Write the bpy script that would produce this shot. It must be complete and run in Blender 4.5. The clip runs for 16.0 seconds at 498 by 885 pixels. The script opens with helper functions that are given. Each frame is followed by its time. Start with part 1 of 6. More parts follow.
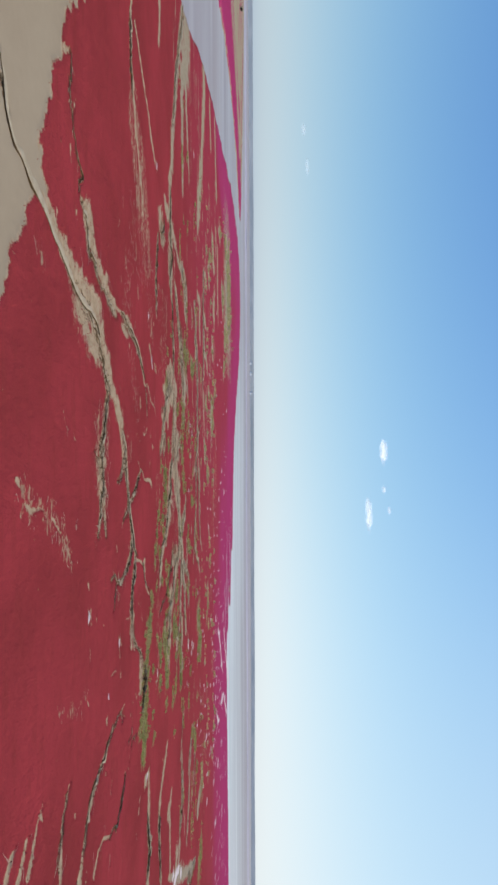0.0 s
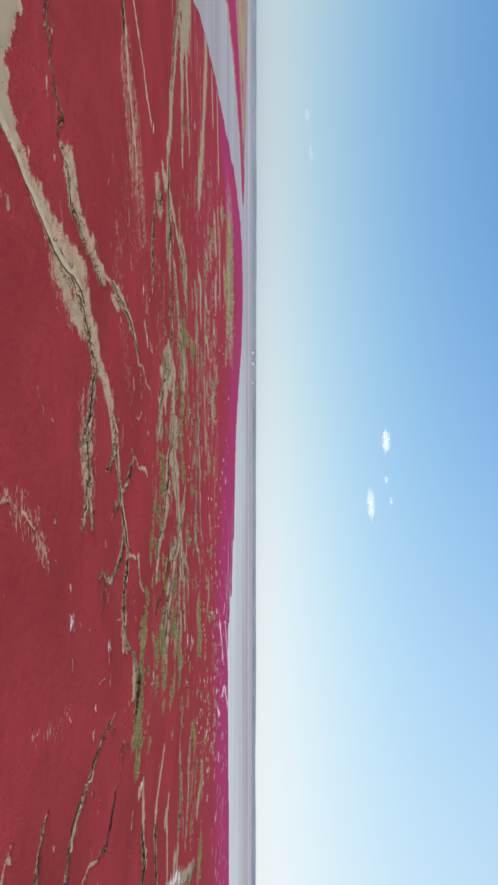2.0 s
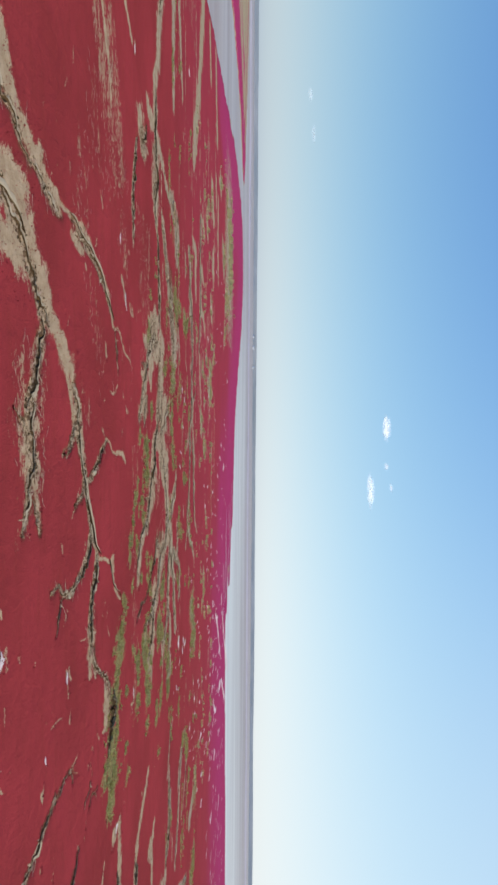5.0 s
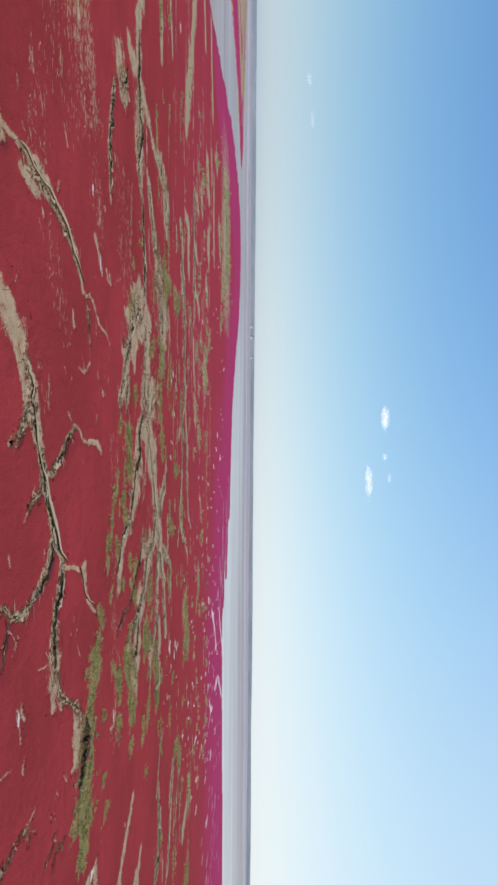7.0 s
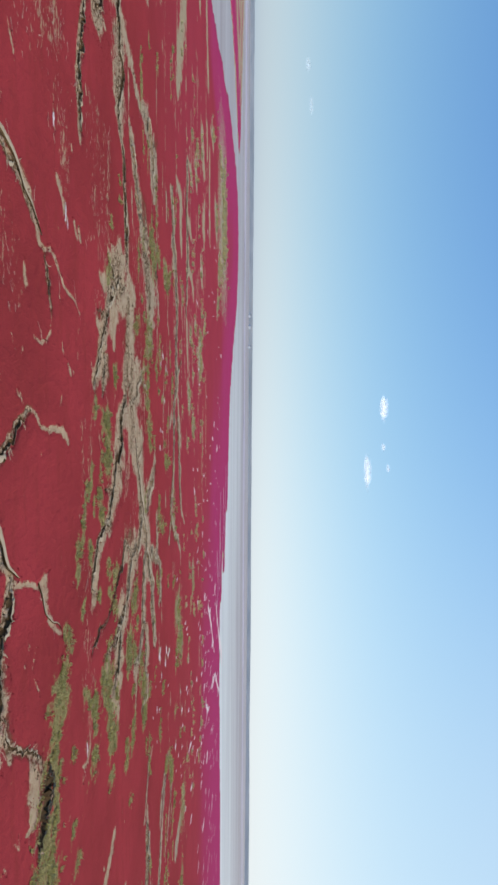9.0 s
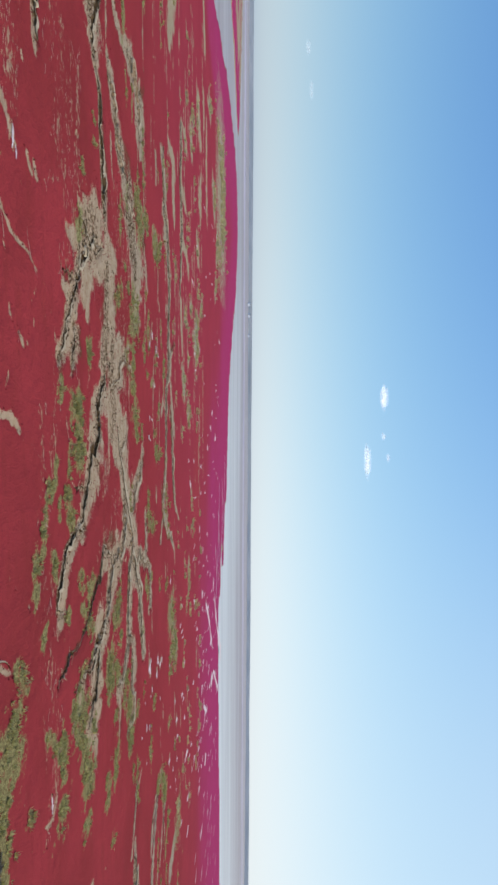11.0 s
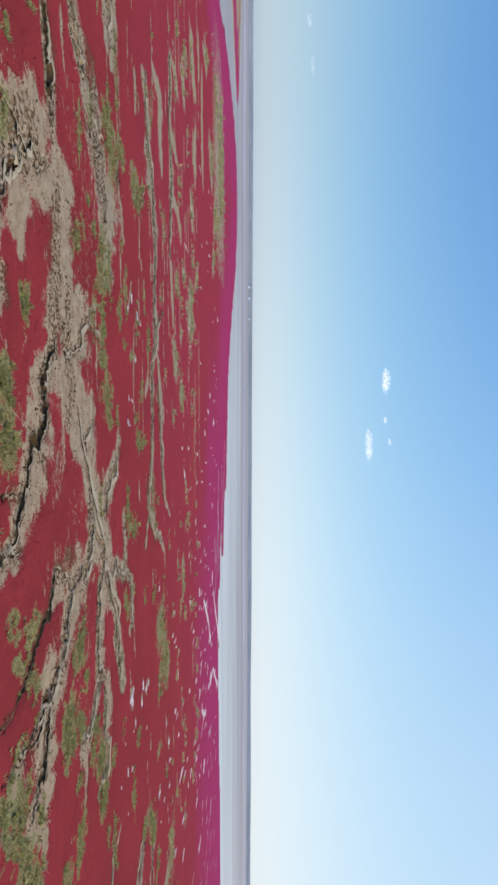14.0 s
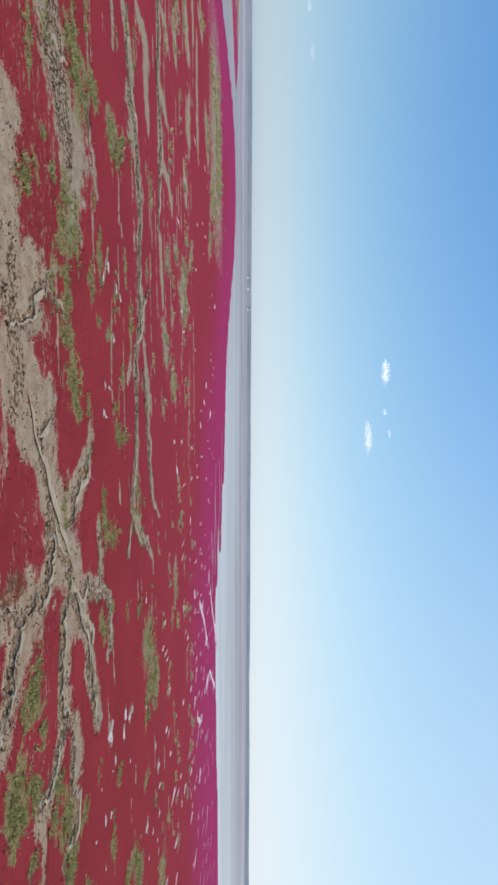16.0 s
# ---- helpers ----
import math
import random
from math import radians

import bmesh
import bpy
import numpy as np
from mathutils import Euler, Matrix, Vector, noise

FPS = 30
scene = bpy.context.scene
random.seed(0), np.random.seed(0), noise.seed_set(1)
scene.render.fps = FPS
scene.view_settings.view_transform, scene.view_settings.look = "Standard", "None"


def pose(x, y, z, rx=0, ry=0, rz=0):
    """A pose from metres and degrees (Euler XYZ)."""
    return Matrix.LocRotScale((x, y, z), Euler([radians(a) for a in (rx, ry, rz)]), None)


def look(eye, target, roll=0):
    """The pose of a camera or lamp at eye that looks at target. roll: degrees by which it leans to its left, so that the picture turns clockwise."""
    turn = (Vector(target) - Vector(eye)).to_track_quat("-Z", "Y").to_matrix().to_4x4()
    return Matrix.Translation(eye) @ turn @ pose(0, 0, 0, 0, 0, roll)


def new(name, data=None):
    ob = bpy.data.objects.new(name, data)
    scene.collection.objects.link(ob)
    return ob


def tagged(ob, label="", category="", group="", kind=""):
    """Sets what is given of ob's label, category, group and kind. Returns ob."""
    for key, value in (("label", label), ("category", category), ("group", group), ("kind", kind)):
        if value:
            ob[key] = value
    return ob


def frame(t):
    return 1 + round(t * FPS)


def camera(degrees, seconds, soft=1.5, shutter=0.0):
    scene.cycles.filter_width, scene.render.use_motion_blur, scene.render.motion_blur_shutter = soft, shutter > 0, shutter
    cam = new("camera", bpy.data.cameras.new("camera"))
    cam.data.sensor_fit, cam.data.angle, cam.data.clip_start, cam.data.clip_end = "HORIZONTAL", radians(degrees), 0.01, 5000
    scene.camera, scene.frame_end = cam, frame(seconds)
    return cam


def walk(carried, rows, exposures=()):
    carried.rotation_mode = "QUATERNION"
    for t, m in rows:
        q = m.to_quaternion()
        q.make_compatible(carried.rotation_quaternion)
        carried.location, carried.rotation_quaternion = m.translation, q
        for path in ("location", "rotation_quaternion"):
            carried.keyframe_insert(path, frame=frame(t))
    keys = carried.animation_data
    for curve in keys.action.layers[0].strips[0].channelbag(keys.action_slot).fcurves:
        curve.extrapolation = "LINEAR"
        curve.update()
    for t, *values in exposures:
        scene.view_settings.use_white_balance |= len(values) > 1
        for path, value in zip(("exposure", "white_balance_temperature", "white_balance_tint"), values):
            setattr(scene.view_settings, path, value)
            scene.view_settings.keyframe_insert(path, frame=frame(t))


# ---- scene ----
cam = camera(45.75, 16.0, soft=2.8)
PATH = [
    (0, (-0.12, 10.44, 29.40), (-0.52, 110.43, 28.49), 89.80),
    (0.5, (0.15, 13.20, 29.21), (0.22, 113.19, 28.21), 89.80),
    (1, (0.39, 16.25, 29.09), (0.91, 116.24, 27.99), 89.86),
    (1.5, (0.62, 19.57, 29.01), (1.57, 119.56, 27.82), 89.94),
    (2, (0.84, 23.12, 28.97), (2.21, 123.10, 27.71), 90.04),
    (2.5, (1.05, 26.88, 28.96), (2.84, 126.85, 27.65), 90.13),
    (3, (1.28, 30.80, 28.98), (3.47, 130.77, 27.64), 90.22),
    (3.5, (1.51, 34.87, 29.03), (4.10, 134.83, 27.68), 90.29),
    (4, (1.75, 39.05, 29.08), (4.74, 138.99, 27.75), 90.35),
    (4.5, (2.01, 43.32, 29.14), (5.39, 143.25, 27.86), 90.39),
    (5, (2.29, 47.67, 29.21), (6.06, 147.59, 28.00), 90.42),
    (5.5, (2.58, 52.08, 29.28), (6.75, 151.99, 28.14), 90.43),
    (6, (2.89, 56.55, 29.35), (7.46, 156.44, 28.30), 90.44),
    (6.5, (3.22, 61.07, 29.41), (8.18, 160.94, 28.45), 90.43),
    (7, (3.56, 65.64, 29.46), (8.93, 165.49, 28.60), 90.42),
    (7.5, (3.91, 70.27, 29.50), (9.69, 170.10, 28.73), 90.41),
    (8, (4.28, 74.95, 29.53), (10.47, 174.75, 28.84), 90.40),
    (8.5, (4.65, 79.69, 29.55), (11.26, 179.47, 28.93), 90.39),
    (9, (5.03, 84.49, 29.55), (12.06, 184.24, 29.00), 90.38),
    (9.5, (5.41, 89.35, 29.54), (12.88, 189.07, 29.03), 90.37),
    (10, (5.79, 94.26, 29.52), (13.69, 193.95, 29.04), 90.36),
    (10.5, (6.18, 99.23, 29.49), (14.52, 198.88, 29.02), 90.35),
    (11, (6.56, 104.24, 29.45), (15.34, 203.85, 28.98), 90.33),
    (11.5, (6.94, 109.28, 29.40), (16.17, 208.85, 28.92), 90.32),
    (12, (7.33, 114.34, 29.34), (17.00, 213.87, 28.85), 90.30),
    (12.5, (7.71, 119.42, 29.29), (17.83, 218.90, 28.78), 90.27),
    (13, (8.09, 124.49, 29.24), (18.66, 223.93, 28.71), 90.24),
    (13.5, (8.48, 129.55, 29.20), (19.49, 228.94, 28.65), 90.21),
    (14, (8.87, 134.60, 29.18), (20.33, 233.94, 28.62), 90.18),
    (14.5, (9.28, 139.66, 29.17), (21.17, 238.95, 28.62), 90.15),
    (15, (9.71, 144.75, 29.19), (22.03, 243.99, 28.53), 90.14),
    (15.5, (10.17, 149.92, 29.24), (22.90, 249.11, 28.62), 90.15),
    (15.8, (10.46, 153.10, 29.29), (23.36, 252.27, 28.74), 90.18),
    (16, (10.67, 155.25, 29.33), (23.52, 254.39, 28.97), 90.21),
]
walk(cam, [(t, look(eye, target, roll)) for t, eye, target, roll in PATH],
     [(0, -0.01, 6450, 10), (3, 0.01, 6580, 10), (8, 0.0, 6480, 10), (12, -0.02, 6360, 10), (16, -0.05, 6230, 10)])

# ---- light ----
SUN_HEIGHT, SUN_SIDE = 46.0, 58.0   # degrees above the horizon; degrees clockwise from the flight direction
world = bpy.data.worlds.new("sky")
scene.world = world
world.use_nodes = True
wn, wl = world.node_tree.nodes, world.node_tree.links
sky = wn.new("ShaderNodeTexSky")
sky.sky_type, sky.sun_disc = "NISHITA", False
sky.sun_elevation, sky.sun_rotation = radians(SUN_HEIGHT), radians(SUN_SIDE)
sky.altitude, sky.air_density, sky.dust_density, sky.ozone_density = 30, 0.7, 0.6, 0.6
wn["Background"].inputs["Strength"].default_value = 0.13
# thick sea air: bright parts of the sky level off to a pale blue-white
def sky_step(kind, a, b):
    v = wn.new("ShaderNodeVectorMath")
    v.operation = kind
    for k, value in enumerate((a, b)):
        if isinstance(value, tuple):
            v.inputs[k].default_value = value
        else:
            wl.new(value, v.inputs[k])
    return v.outputs[0]


tinted = sky_step("MULTIPLY", sky.outputs["Color"], (0.83, 1.02, 1.0))
depth_of_sky = sky_step("POWER", sky_step("DIVIDE", tinted, (2.0, 3.5, 5.4)), (1.6, 1.6, 1.18))
tinted = sky_step("MULTIPLY", depth_of_sky, (2.0, 3.5, 5.4))
air = sky_step("ADD", sky_step("MULTIPLY", tinted, (0.13, 0.13, 0.13)), (0.385, 0.285, 0.150))
hazy = sky_step("DIVIDE", sky_step("MULTIPLY", tinted, (0.880, 0.97, 1.033)), air)
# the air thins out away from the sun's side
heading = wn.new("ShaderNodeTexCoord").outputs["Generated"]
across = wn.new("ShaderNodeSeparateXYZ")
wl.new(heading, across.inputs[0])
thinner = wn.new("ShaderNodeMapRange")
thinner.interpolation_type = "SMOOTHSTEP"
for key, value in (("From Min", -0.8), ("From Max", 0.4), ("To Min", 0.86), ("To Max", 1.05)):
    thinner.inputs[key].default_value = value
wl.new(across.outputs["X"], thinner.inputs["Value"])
# dust low over the water warms the sky towards the horizon
low = wn.new("ShaderNodeMapRange")
low.data_type, low.interpolation_type = "FLOAT_VECTOR", "SMOOTHSTEP"
for key, value in ((7, (0.0, 0.0, 0.0)), (8, (0.22, 0.22, 0.22)), (9, (1.035, 1.0, 0.972)), (10, (1.0, 1.0, 1.0))):
    low.inputs[key].default_value = value
wl.new(across.outputs["Z"], low.inputs[6])
hazy = sky_step("MULTIPLY", hazy, low.outputs[1])
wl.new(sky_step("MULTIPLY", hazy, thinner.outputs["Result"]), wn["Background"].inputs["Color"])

sun_data = bpy.data.lights.new("sun", "SUN")
sun_data.energy, sun_data.angle, sun_data.color = 3.3, radians(0.6), (1.0, 0.95, 0.88)
sun = new("sun", sun_data)
sun_from = Vector((math.sin(radians(SUN_SIDE)) * math.cos(radians(SUN_HEIGHT)),
                   math.cos(radians(SUN_SIDE)) * math.cos(radians(SUN_HEIGHT)), math.sin(radians(SUN_HEIGHT))))
sun.matrix_world = look(sun_from * 200, (0, 0, 0))


# ---- materials ----
def material(name, rough=0.9):
    m = bpy.data.materials.new(name)
    m.use_nodes = True
    n, l = m.node_tree.nodes, m.node_tree.links
    shade = n["Principled BSDF"]
    shade.inputs["Roughness"].default_value = rough
    shade.inputs["Specular IOR Level"].default_value = 0.004
    return m, n, l, shade


def noise_tex(n, l, where, scale, detail=4.0, rough=0.55, stretch=None):
    if stretch:
        mp = n.new("ShaderNodeMapping")
        mp.inputs["Scale"].default_value = stretch
        l.new(where, mp.inputs["Vector"])
        where = mp.outputs["Vector"]
    t = n.new("ShaderNodeTexNoise")
    t.inputs["Scale"].default_value, t.inputs["Detail"].default_value, t.inputs["Roughness"].default_value = scale, detail, rough
    l.new(where, t.inputs["Vector"])
    return t.outputs["Fac"]


def ramp(n, l, fac, a, b, lo=0.3, hi=0.7):
    r = n.new("ShaderNodeMapRange")
    r.interpolation_type = "SMOOTHSTEP"
    for key, v in (("From Min", lo), ("From Max", hi), ("To Min", a), ("To Max", b)):
        r.inputs[key].default_value = v
    l.new(fac, r.inputs["Value"])
    return r.outputs["Result"]


def sums(n, l, op, a, b):
    m = n.new("ShaderNodeMath")
    m.operation = op
    for i, v in enumerate((a, b)):
        if isinstance(v, (int, float)):
            m.inputs[i].default_value = v
        else:
            l.new(v, m.inputs[i])
    return m.outputs[0]


def mix(n, l, fac, a, b):
    m = n.new("ShaderNodeMix")
    m.data_type = "RGBA"
    for key, v in ((0, fac), (6, a), (7, b)):
        if isinstance(v, (int, float)):
            m.inputs[key].default_value = v
        elif isinstance(v, tuple):
            m.inputs[key].default_value = (*v, 1)
        else:
            l.new(v, m.inputs[key])
    return m.outputs[2]


def field(n, name):
    a = n.new("ShaderNodeAttribute")
    a.attribute_name = name
    return a.outputs["Fac"]


def bump(n, l, shade, height, strength, distance):
    b = n.new("ShaderNodeBump")
    b.inputs["Strength"].default_value, b.inputs["Distance"].default_value = strength, distance
    l.new(height, b.inputs["Height"])
    l.new(b.outputs["Normal"], shade.inputs["Normal"])
    return b


def marsh_material():
    """Red seepweed, bare mud, wet channel beds and green undergrowth on one sheet, told apart by the fields on it."""
    m, n, l, shade = material("salt_marsh", 0.92)
    at = n.new("ShaderNodeNewGeometry").outputs["Position"]
    fine = noise_tex(n, l, at, 3.2, 5, 0.65)
    mid = noise_tex(n, l, at, 0.55, 4)
    broad = noise_tex(n, l, at, 0.035, 4)
    streak = noise_tex(n, l, at, 0.25, 4, 0.6, (0.35, 1.6, 1))
    red = mix(n, l, ramp(n, l, broad, 0, 1, 0.3, 0.7), (0.243, 0.0330, 0.0315), (0.332, 0.0412, 0.0428))
    red = mix(n, l, ramp(n, l, streak, 0, 0.55, 0.45, 0.75), red, (0.235, 0.035, 0.030))
    red = mix(n, l, sums(n, l, "MULTIPLY", field(n, "grey"), ramp(n, l, mid, 0.6, 0.2)), red, (0.285, 0.037, 0.040))
    red = mix(n, l, ramp(n, l, fine, 0.5, 0, 0.28, 0.5), red, (0.18, 0.023, 0.026))
    red = mix(n, l, ramp(n, l, fine, 0, 0.35, 0.55, 0.75), red, (0.345, 0.055, 0.052))
    # reds brightened and pinked with distance: haze put into the colour
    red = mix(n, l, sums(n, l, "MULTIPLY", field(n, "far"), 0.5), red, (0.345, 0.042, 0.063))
    orange = mix(n, l, ramp(n, l, mid, 0.2, 0.9), red, (0.33, 0.050, 0.045))
    red = mix(n, l, field(n, "orange"), red, orange)
    pink = mix(n, l, ramp(n, l, streak, 0, 1), (0.335, 0.035, 0.090), (0.39, 0.044, 0.122))
    red = mix(n, l, field(n, "pink"), red, pink)
    # thin growth: mud shows in streaks between the plants
    scrap = noise_tex(n, l, at, 1.3, 4, 0.7, (0.6, 1.3, 1))
    thin = sums(n, l, "ADD", sums(n, l, "MULTIPLY", field(n, "thin"), 0.165), sums(n, l, "MULTIPLY", scrap, 0.62))
    thin = ramp(n, l, sums(n, l, "ADD", thin, sums(n, l, "MULTIPLY", streak, 0.38)), 0, 1, 0.66, 0.72)
    pale = mix(n, l, ramp(n, l, mid, 0, 1), (0.345, 0.235, 0.132), (0.46, 0.325, 0.192))
    pale = mix(n, l, ramp(n, l, fine, 0.45, 0, 0.3, 0.48), pale, (0.235, 0.145, 0.075))
    grey = mix(n, l, ramp(n, l, mid, 0, 1), (0.272, 0.208, 0.130), (0.385, 0.305, 0.20))
    grey = mix(n, l, ramp(n, l, fine, 0.45, 0, 0.3, 0.48), grey, (0.225, 0.15, 0.095))
    mud = mix(n, l, field(n, "grey"), pale, grey)
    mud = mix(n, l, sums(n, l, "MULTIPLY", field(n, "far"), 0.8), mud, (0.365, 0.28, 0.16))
    mud = mix(n, l, ramp(n, l, field(n, "calm"), 0, 0.9, 0.3, 0.9), mud, mix(n, l, ramp(n, l, broad, 0, 1), (0.318, 0.236, 0.145), (0.355, 0.270, 0.168)))
    # brown holes and scars where the crust has slumped, in rows along the creeks
    pits = noise_tex(n, l, at, 1.25, 4, 0.68)
    pits = sums(n, l, "ADD", pits, ramp(n, l, field(n, "cut"), -0.05, 0.09, 0.1, 0.95))
    pits = sums(n, l, "ADD", pits, sums(n, l, "MULTIPLY", field(n, "grey"), 0.02))
    pits = sums(n, l, "SUBTRACT", pits, ramp(n, l, field(n, "calm"), 0, 0.3, 0.2, 0.8))
    mud = mix(n, l, ramp(n, l, pits, 0, 0.9, 0.575, 0.645), mud, mix(n, l, field(n, "grey"), (0.125, 0.066, 0.030), (0.062, 0.038, 0.02)))
    edge = sums(n, l, "ADD", field(n, "mud"), sums(n, l, "MULTIPLY", sums(n, l, "SUBTRACT", fine, 0.5), 1.2))
    edge = sums(n, l, "ADD", edge, sums(n, l, "MULTIPLY", sums(n, l, "SUBTRACT", mid, 0.5), 0.8))
    bare = sums(n, l, "MAXIMUM", ramp(n, l, edge, 0, 1, 0.39, 0.64), sums(n, l, "MULTIPLY", thin, 0.75))
    col = mix(n, l, bare, red, mud)
    # dark brown rim along the cut banks, shade put into colour; silt masks it
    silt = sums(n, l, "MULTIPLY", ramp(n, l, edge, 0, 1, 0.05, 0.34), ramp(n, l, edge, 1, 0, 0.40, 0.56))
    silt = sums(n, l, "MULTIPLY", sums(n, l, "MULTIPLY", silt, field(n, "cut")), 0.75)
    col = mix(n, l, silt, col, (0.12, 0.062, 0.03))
    grass = mix(n, l, ramp(n, l, fine, 0, 1, 0.38, 0.62), (0.115, 0.100, 0.037), (0.31, 0.28, 0.105))
    # grass paled with distance, haze painted into its colour
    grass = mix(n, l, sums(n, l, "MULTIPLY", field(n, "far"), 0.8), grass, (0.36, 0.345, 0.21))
    green = sums(n, l, "ADD", field(n, "green"), sums(n, l, "MULTIPLY", sums(n, l, "SUBTRACT", fine, 0.5), 0.9))
    green = sums(n, l, "ADD", green, sums(n, l, "MULTIPLY", sums(n, l, "SUBTRACT", mid, 0.5), 2.2))
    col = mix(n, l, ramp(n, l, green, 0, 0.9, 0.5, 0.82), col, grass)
    wet = ramp(n, l, field(n, "wet"), 0, 1, 0.25, 0.8)
    col = mix(n, l, wet, col, mix(n, l, ramp(n, l, fine, 0, 1), (0.15, 0.085, 0.038), (0.22, 0.132, 0.066)))
    l.new(col, shade.inputs["Base Color"])
    l.new(ramp(n, l, field(n, "wet"), 0.93, 0.55, 0.3, 0.9), shade.inputs["Roughness"])
    tall = sums(n, l, "ADD", fine, sums(n, l, "MULTIPLY", mid, 1.5))
    relief = bump(n, l, shade, tall, 0.75, 0.24)
    l.new(ramp(n, l, field(n, "calm"), 0.75, 0.1, 0.3, 0.8), relief.inputs["Strength"])
    return m


def water_material():
    m, n, l, shade = material("silty_water", 0.22)
    shade.inputs["Specular IOR Level"].default_value = 0.03
    at = n.new("ShaderNodeNewGeometry").outputs["Position"]
    bands = noise_tex(n, l, at, 0.012, 5, 0.6, (0.12, 1.0, 1))
    long = noise_tex(n, l, at, 0.0035, 4, 0.6, (0.1, 1.0, 1))
    lanes = noise_tex(n, l, at, 0.03, 5, 0.7, (0.06, 1.0, 1))
    col = mix(n, l, ramp(n, l, bands, 0, 1, 0.35, 0.65), (0.33, 0.272, 0.238), (0.39, 0.335, 0.295))
    col = mix(n, l, ramp(n, l, long, 0, 0.7, 0.4, 0.65), col, (0.345, 0.285, 0.25))
    # pale silt by the shore, and sunward glare put into the colour
    col = mix(n, l, sums(n, l, "MULTIPLY", field(n, "shallow"), ramp(n, l, bands, 0.55, 1.0)), col, (0.60, 0.595, 0.515))
    col = mix(n, l, ramp(n, l, lanes, 0, 0.38, 0.5, 0.68), col, (0.52, 0.50, 0.45))
    col = mix(n, l, ramp(n, l, lanes, 0.38, 0, 0.3, 0.48), col, (0.29, 0.25, 0.235))
    l.new(col, shade.inputs["Base Color"])
    l.new(ramp(n, l, long, 0.35, 0.6), shade.inputs["Roughness"])
    bump(n, l, shade, noise_tex(n, l, at, 0.9, 3), 0.25, 0.1)
    return m


def plain(name, a, b, scale, rough=0.9, relief=0.4, depth=0.05, island=False, leaf=False):
    m, n, l, shade = material(name, rough)
    at = n.new("ShaderNodeNewGeometry")
    f = noise_tex(n, l, at.outputs["Position"], scale, 5, 0.6)
    col = mix(n, l, ramp(n, l, f, 0, 1), a, b)
    # islands darkened at random; among grass blades this puts shade into the colour
    if island:
        dark = mix(n, l, 0.65, col, tuple(0.36 * v for v in a))
        col = mix(n, l, at.outputs["Random Per Island"], dark, col)
    l.new(col, shade.inputs["Base Color"])
    bump(n, l, shade, f, relief, depth)
    if leaf:
        thin_leaf, both = n.new("ShaderNodeBsdfTranslucent"), n.new("ShaderNodeMixShader")
        both.inputs[0].default_value = 0.45
        l.new(col, thin_leaf.inputs["Color"])
        l.new(shade.outputs[0], both.inputs[1])
        l.new(thin_leaf.outputs[0], both.inputs[2])
        l.new(both.outputs[0], n["Material Output"].inputs["Surface"])
    return m


def slumped_mud(name, a, b, crust, cover):
    """Brown mud strewn with broken pieces of pale dry crust."""
    m, n, l, shade = material(name, 0.9)
    at = n.new("ShaderNodeNewGeometry").outputs["Position"]
    mid, fine = noise_tex(n, l, at, 1.1, 4, 0.6), noise_tex(n, l, at, 2.6, 5, 0.68)
    lump = sums(n, l, "ADD", fine, sums(n, l, "MULTIPLY", sums(n, l, "SUBTRACT", mid, 0.5), 0.5))
    col = mix(n, l, ramp(n, l, mid, 0, 1), a, b)
    col = mix(n, l, ramp(n, l, lump, 0, 1, cover, cover + 0.1), col, crust)
    l.new(col, shade.inputs["Base Color"])
    bump(n, l, shade, lump, 0.7, 0.12)
    return m


def cloud_material():
    """White vapour that thins out towards its rim."""
    m, n, l, shade = material("cloud_vapour", 1.0)
    at = n.new("ShaderNodeTexCoord").outputs["Object"]
    flat = n.new("ShaderNodeVectorMath")
    flat.operation = "MULTIPLY"
    flat.inputs[1].default_value = (1, 0, 1)
    l.new(at, flat.inputs[0])
    far = n.new("ShaderNodeVectorMath")
    far.operation = "LENGTH"
    l.new(flat.outputs[0], far.inputs[0])
    puff = noise_tex(n, l, at, 1.7, 6, 0.66)
    body = sums(n, l, "SUBTRACT", sums(n, l, "MULTIPLY", puff, 2.6), sums(n, l, "ADD", far.outputs["Value"], 0.75))
    thick = n.new("ShaderNodeAttribute")
    thick.attribute_type, thick.attribute_name = "OBJECT", "density"
    l.new(sums(n, l, "MULTIPLY", ramp(n, l, body, 0, 0.6, -0.3, 0.6), thick.outputs["Fac"]), shade.inputs["Alpha"])
    shade.inputs["Base Color"].default_value = (0.9, 0.9, 0.9, 1)
    # clouds glow as well: their daylight put in as emission
    shade.inputs["Emission Color"].default_value = (0.93, 0.97, 1, 1)
    shade.inputs["Emission Strength"].default_value = 0.55
    return m


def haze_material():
    """The far shore as a glowing backdrop, sea haze put into its blue-grey colour."""
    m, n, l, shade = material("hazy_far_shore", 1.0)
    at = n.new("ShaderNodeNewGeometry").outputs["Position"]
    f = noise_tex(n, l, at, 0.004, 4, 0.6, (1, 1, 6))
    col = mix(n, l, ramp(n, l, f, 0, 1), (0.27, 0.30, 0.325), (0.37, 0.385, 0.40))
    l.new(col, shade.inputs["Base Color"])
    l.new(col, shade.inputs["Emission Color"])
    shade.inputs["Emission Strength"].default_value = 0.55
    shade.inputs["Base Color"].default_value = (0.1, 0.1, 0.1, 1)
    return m


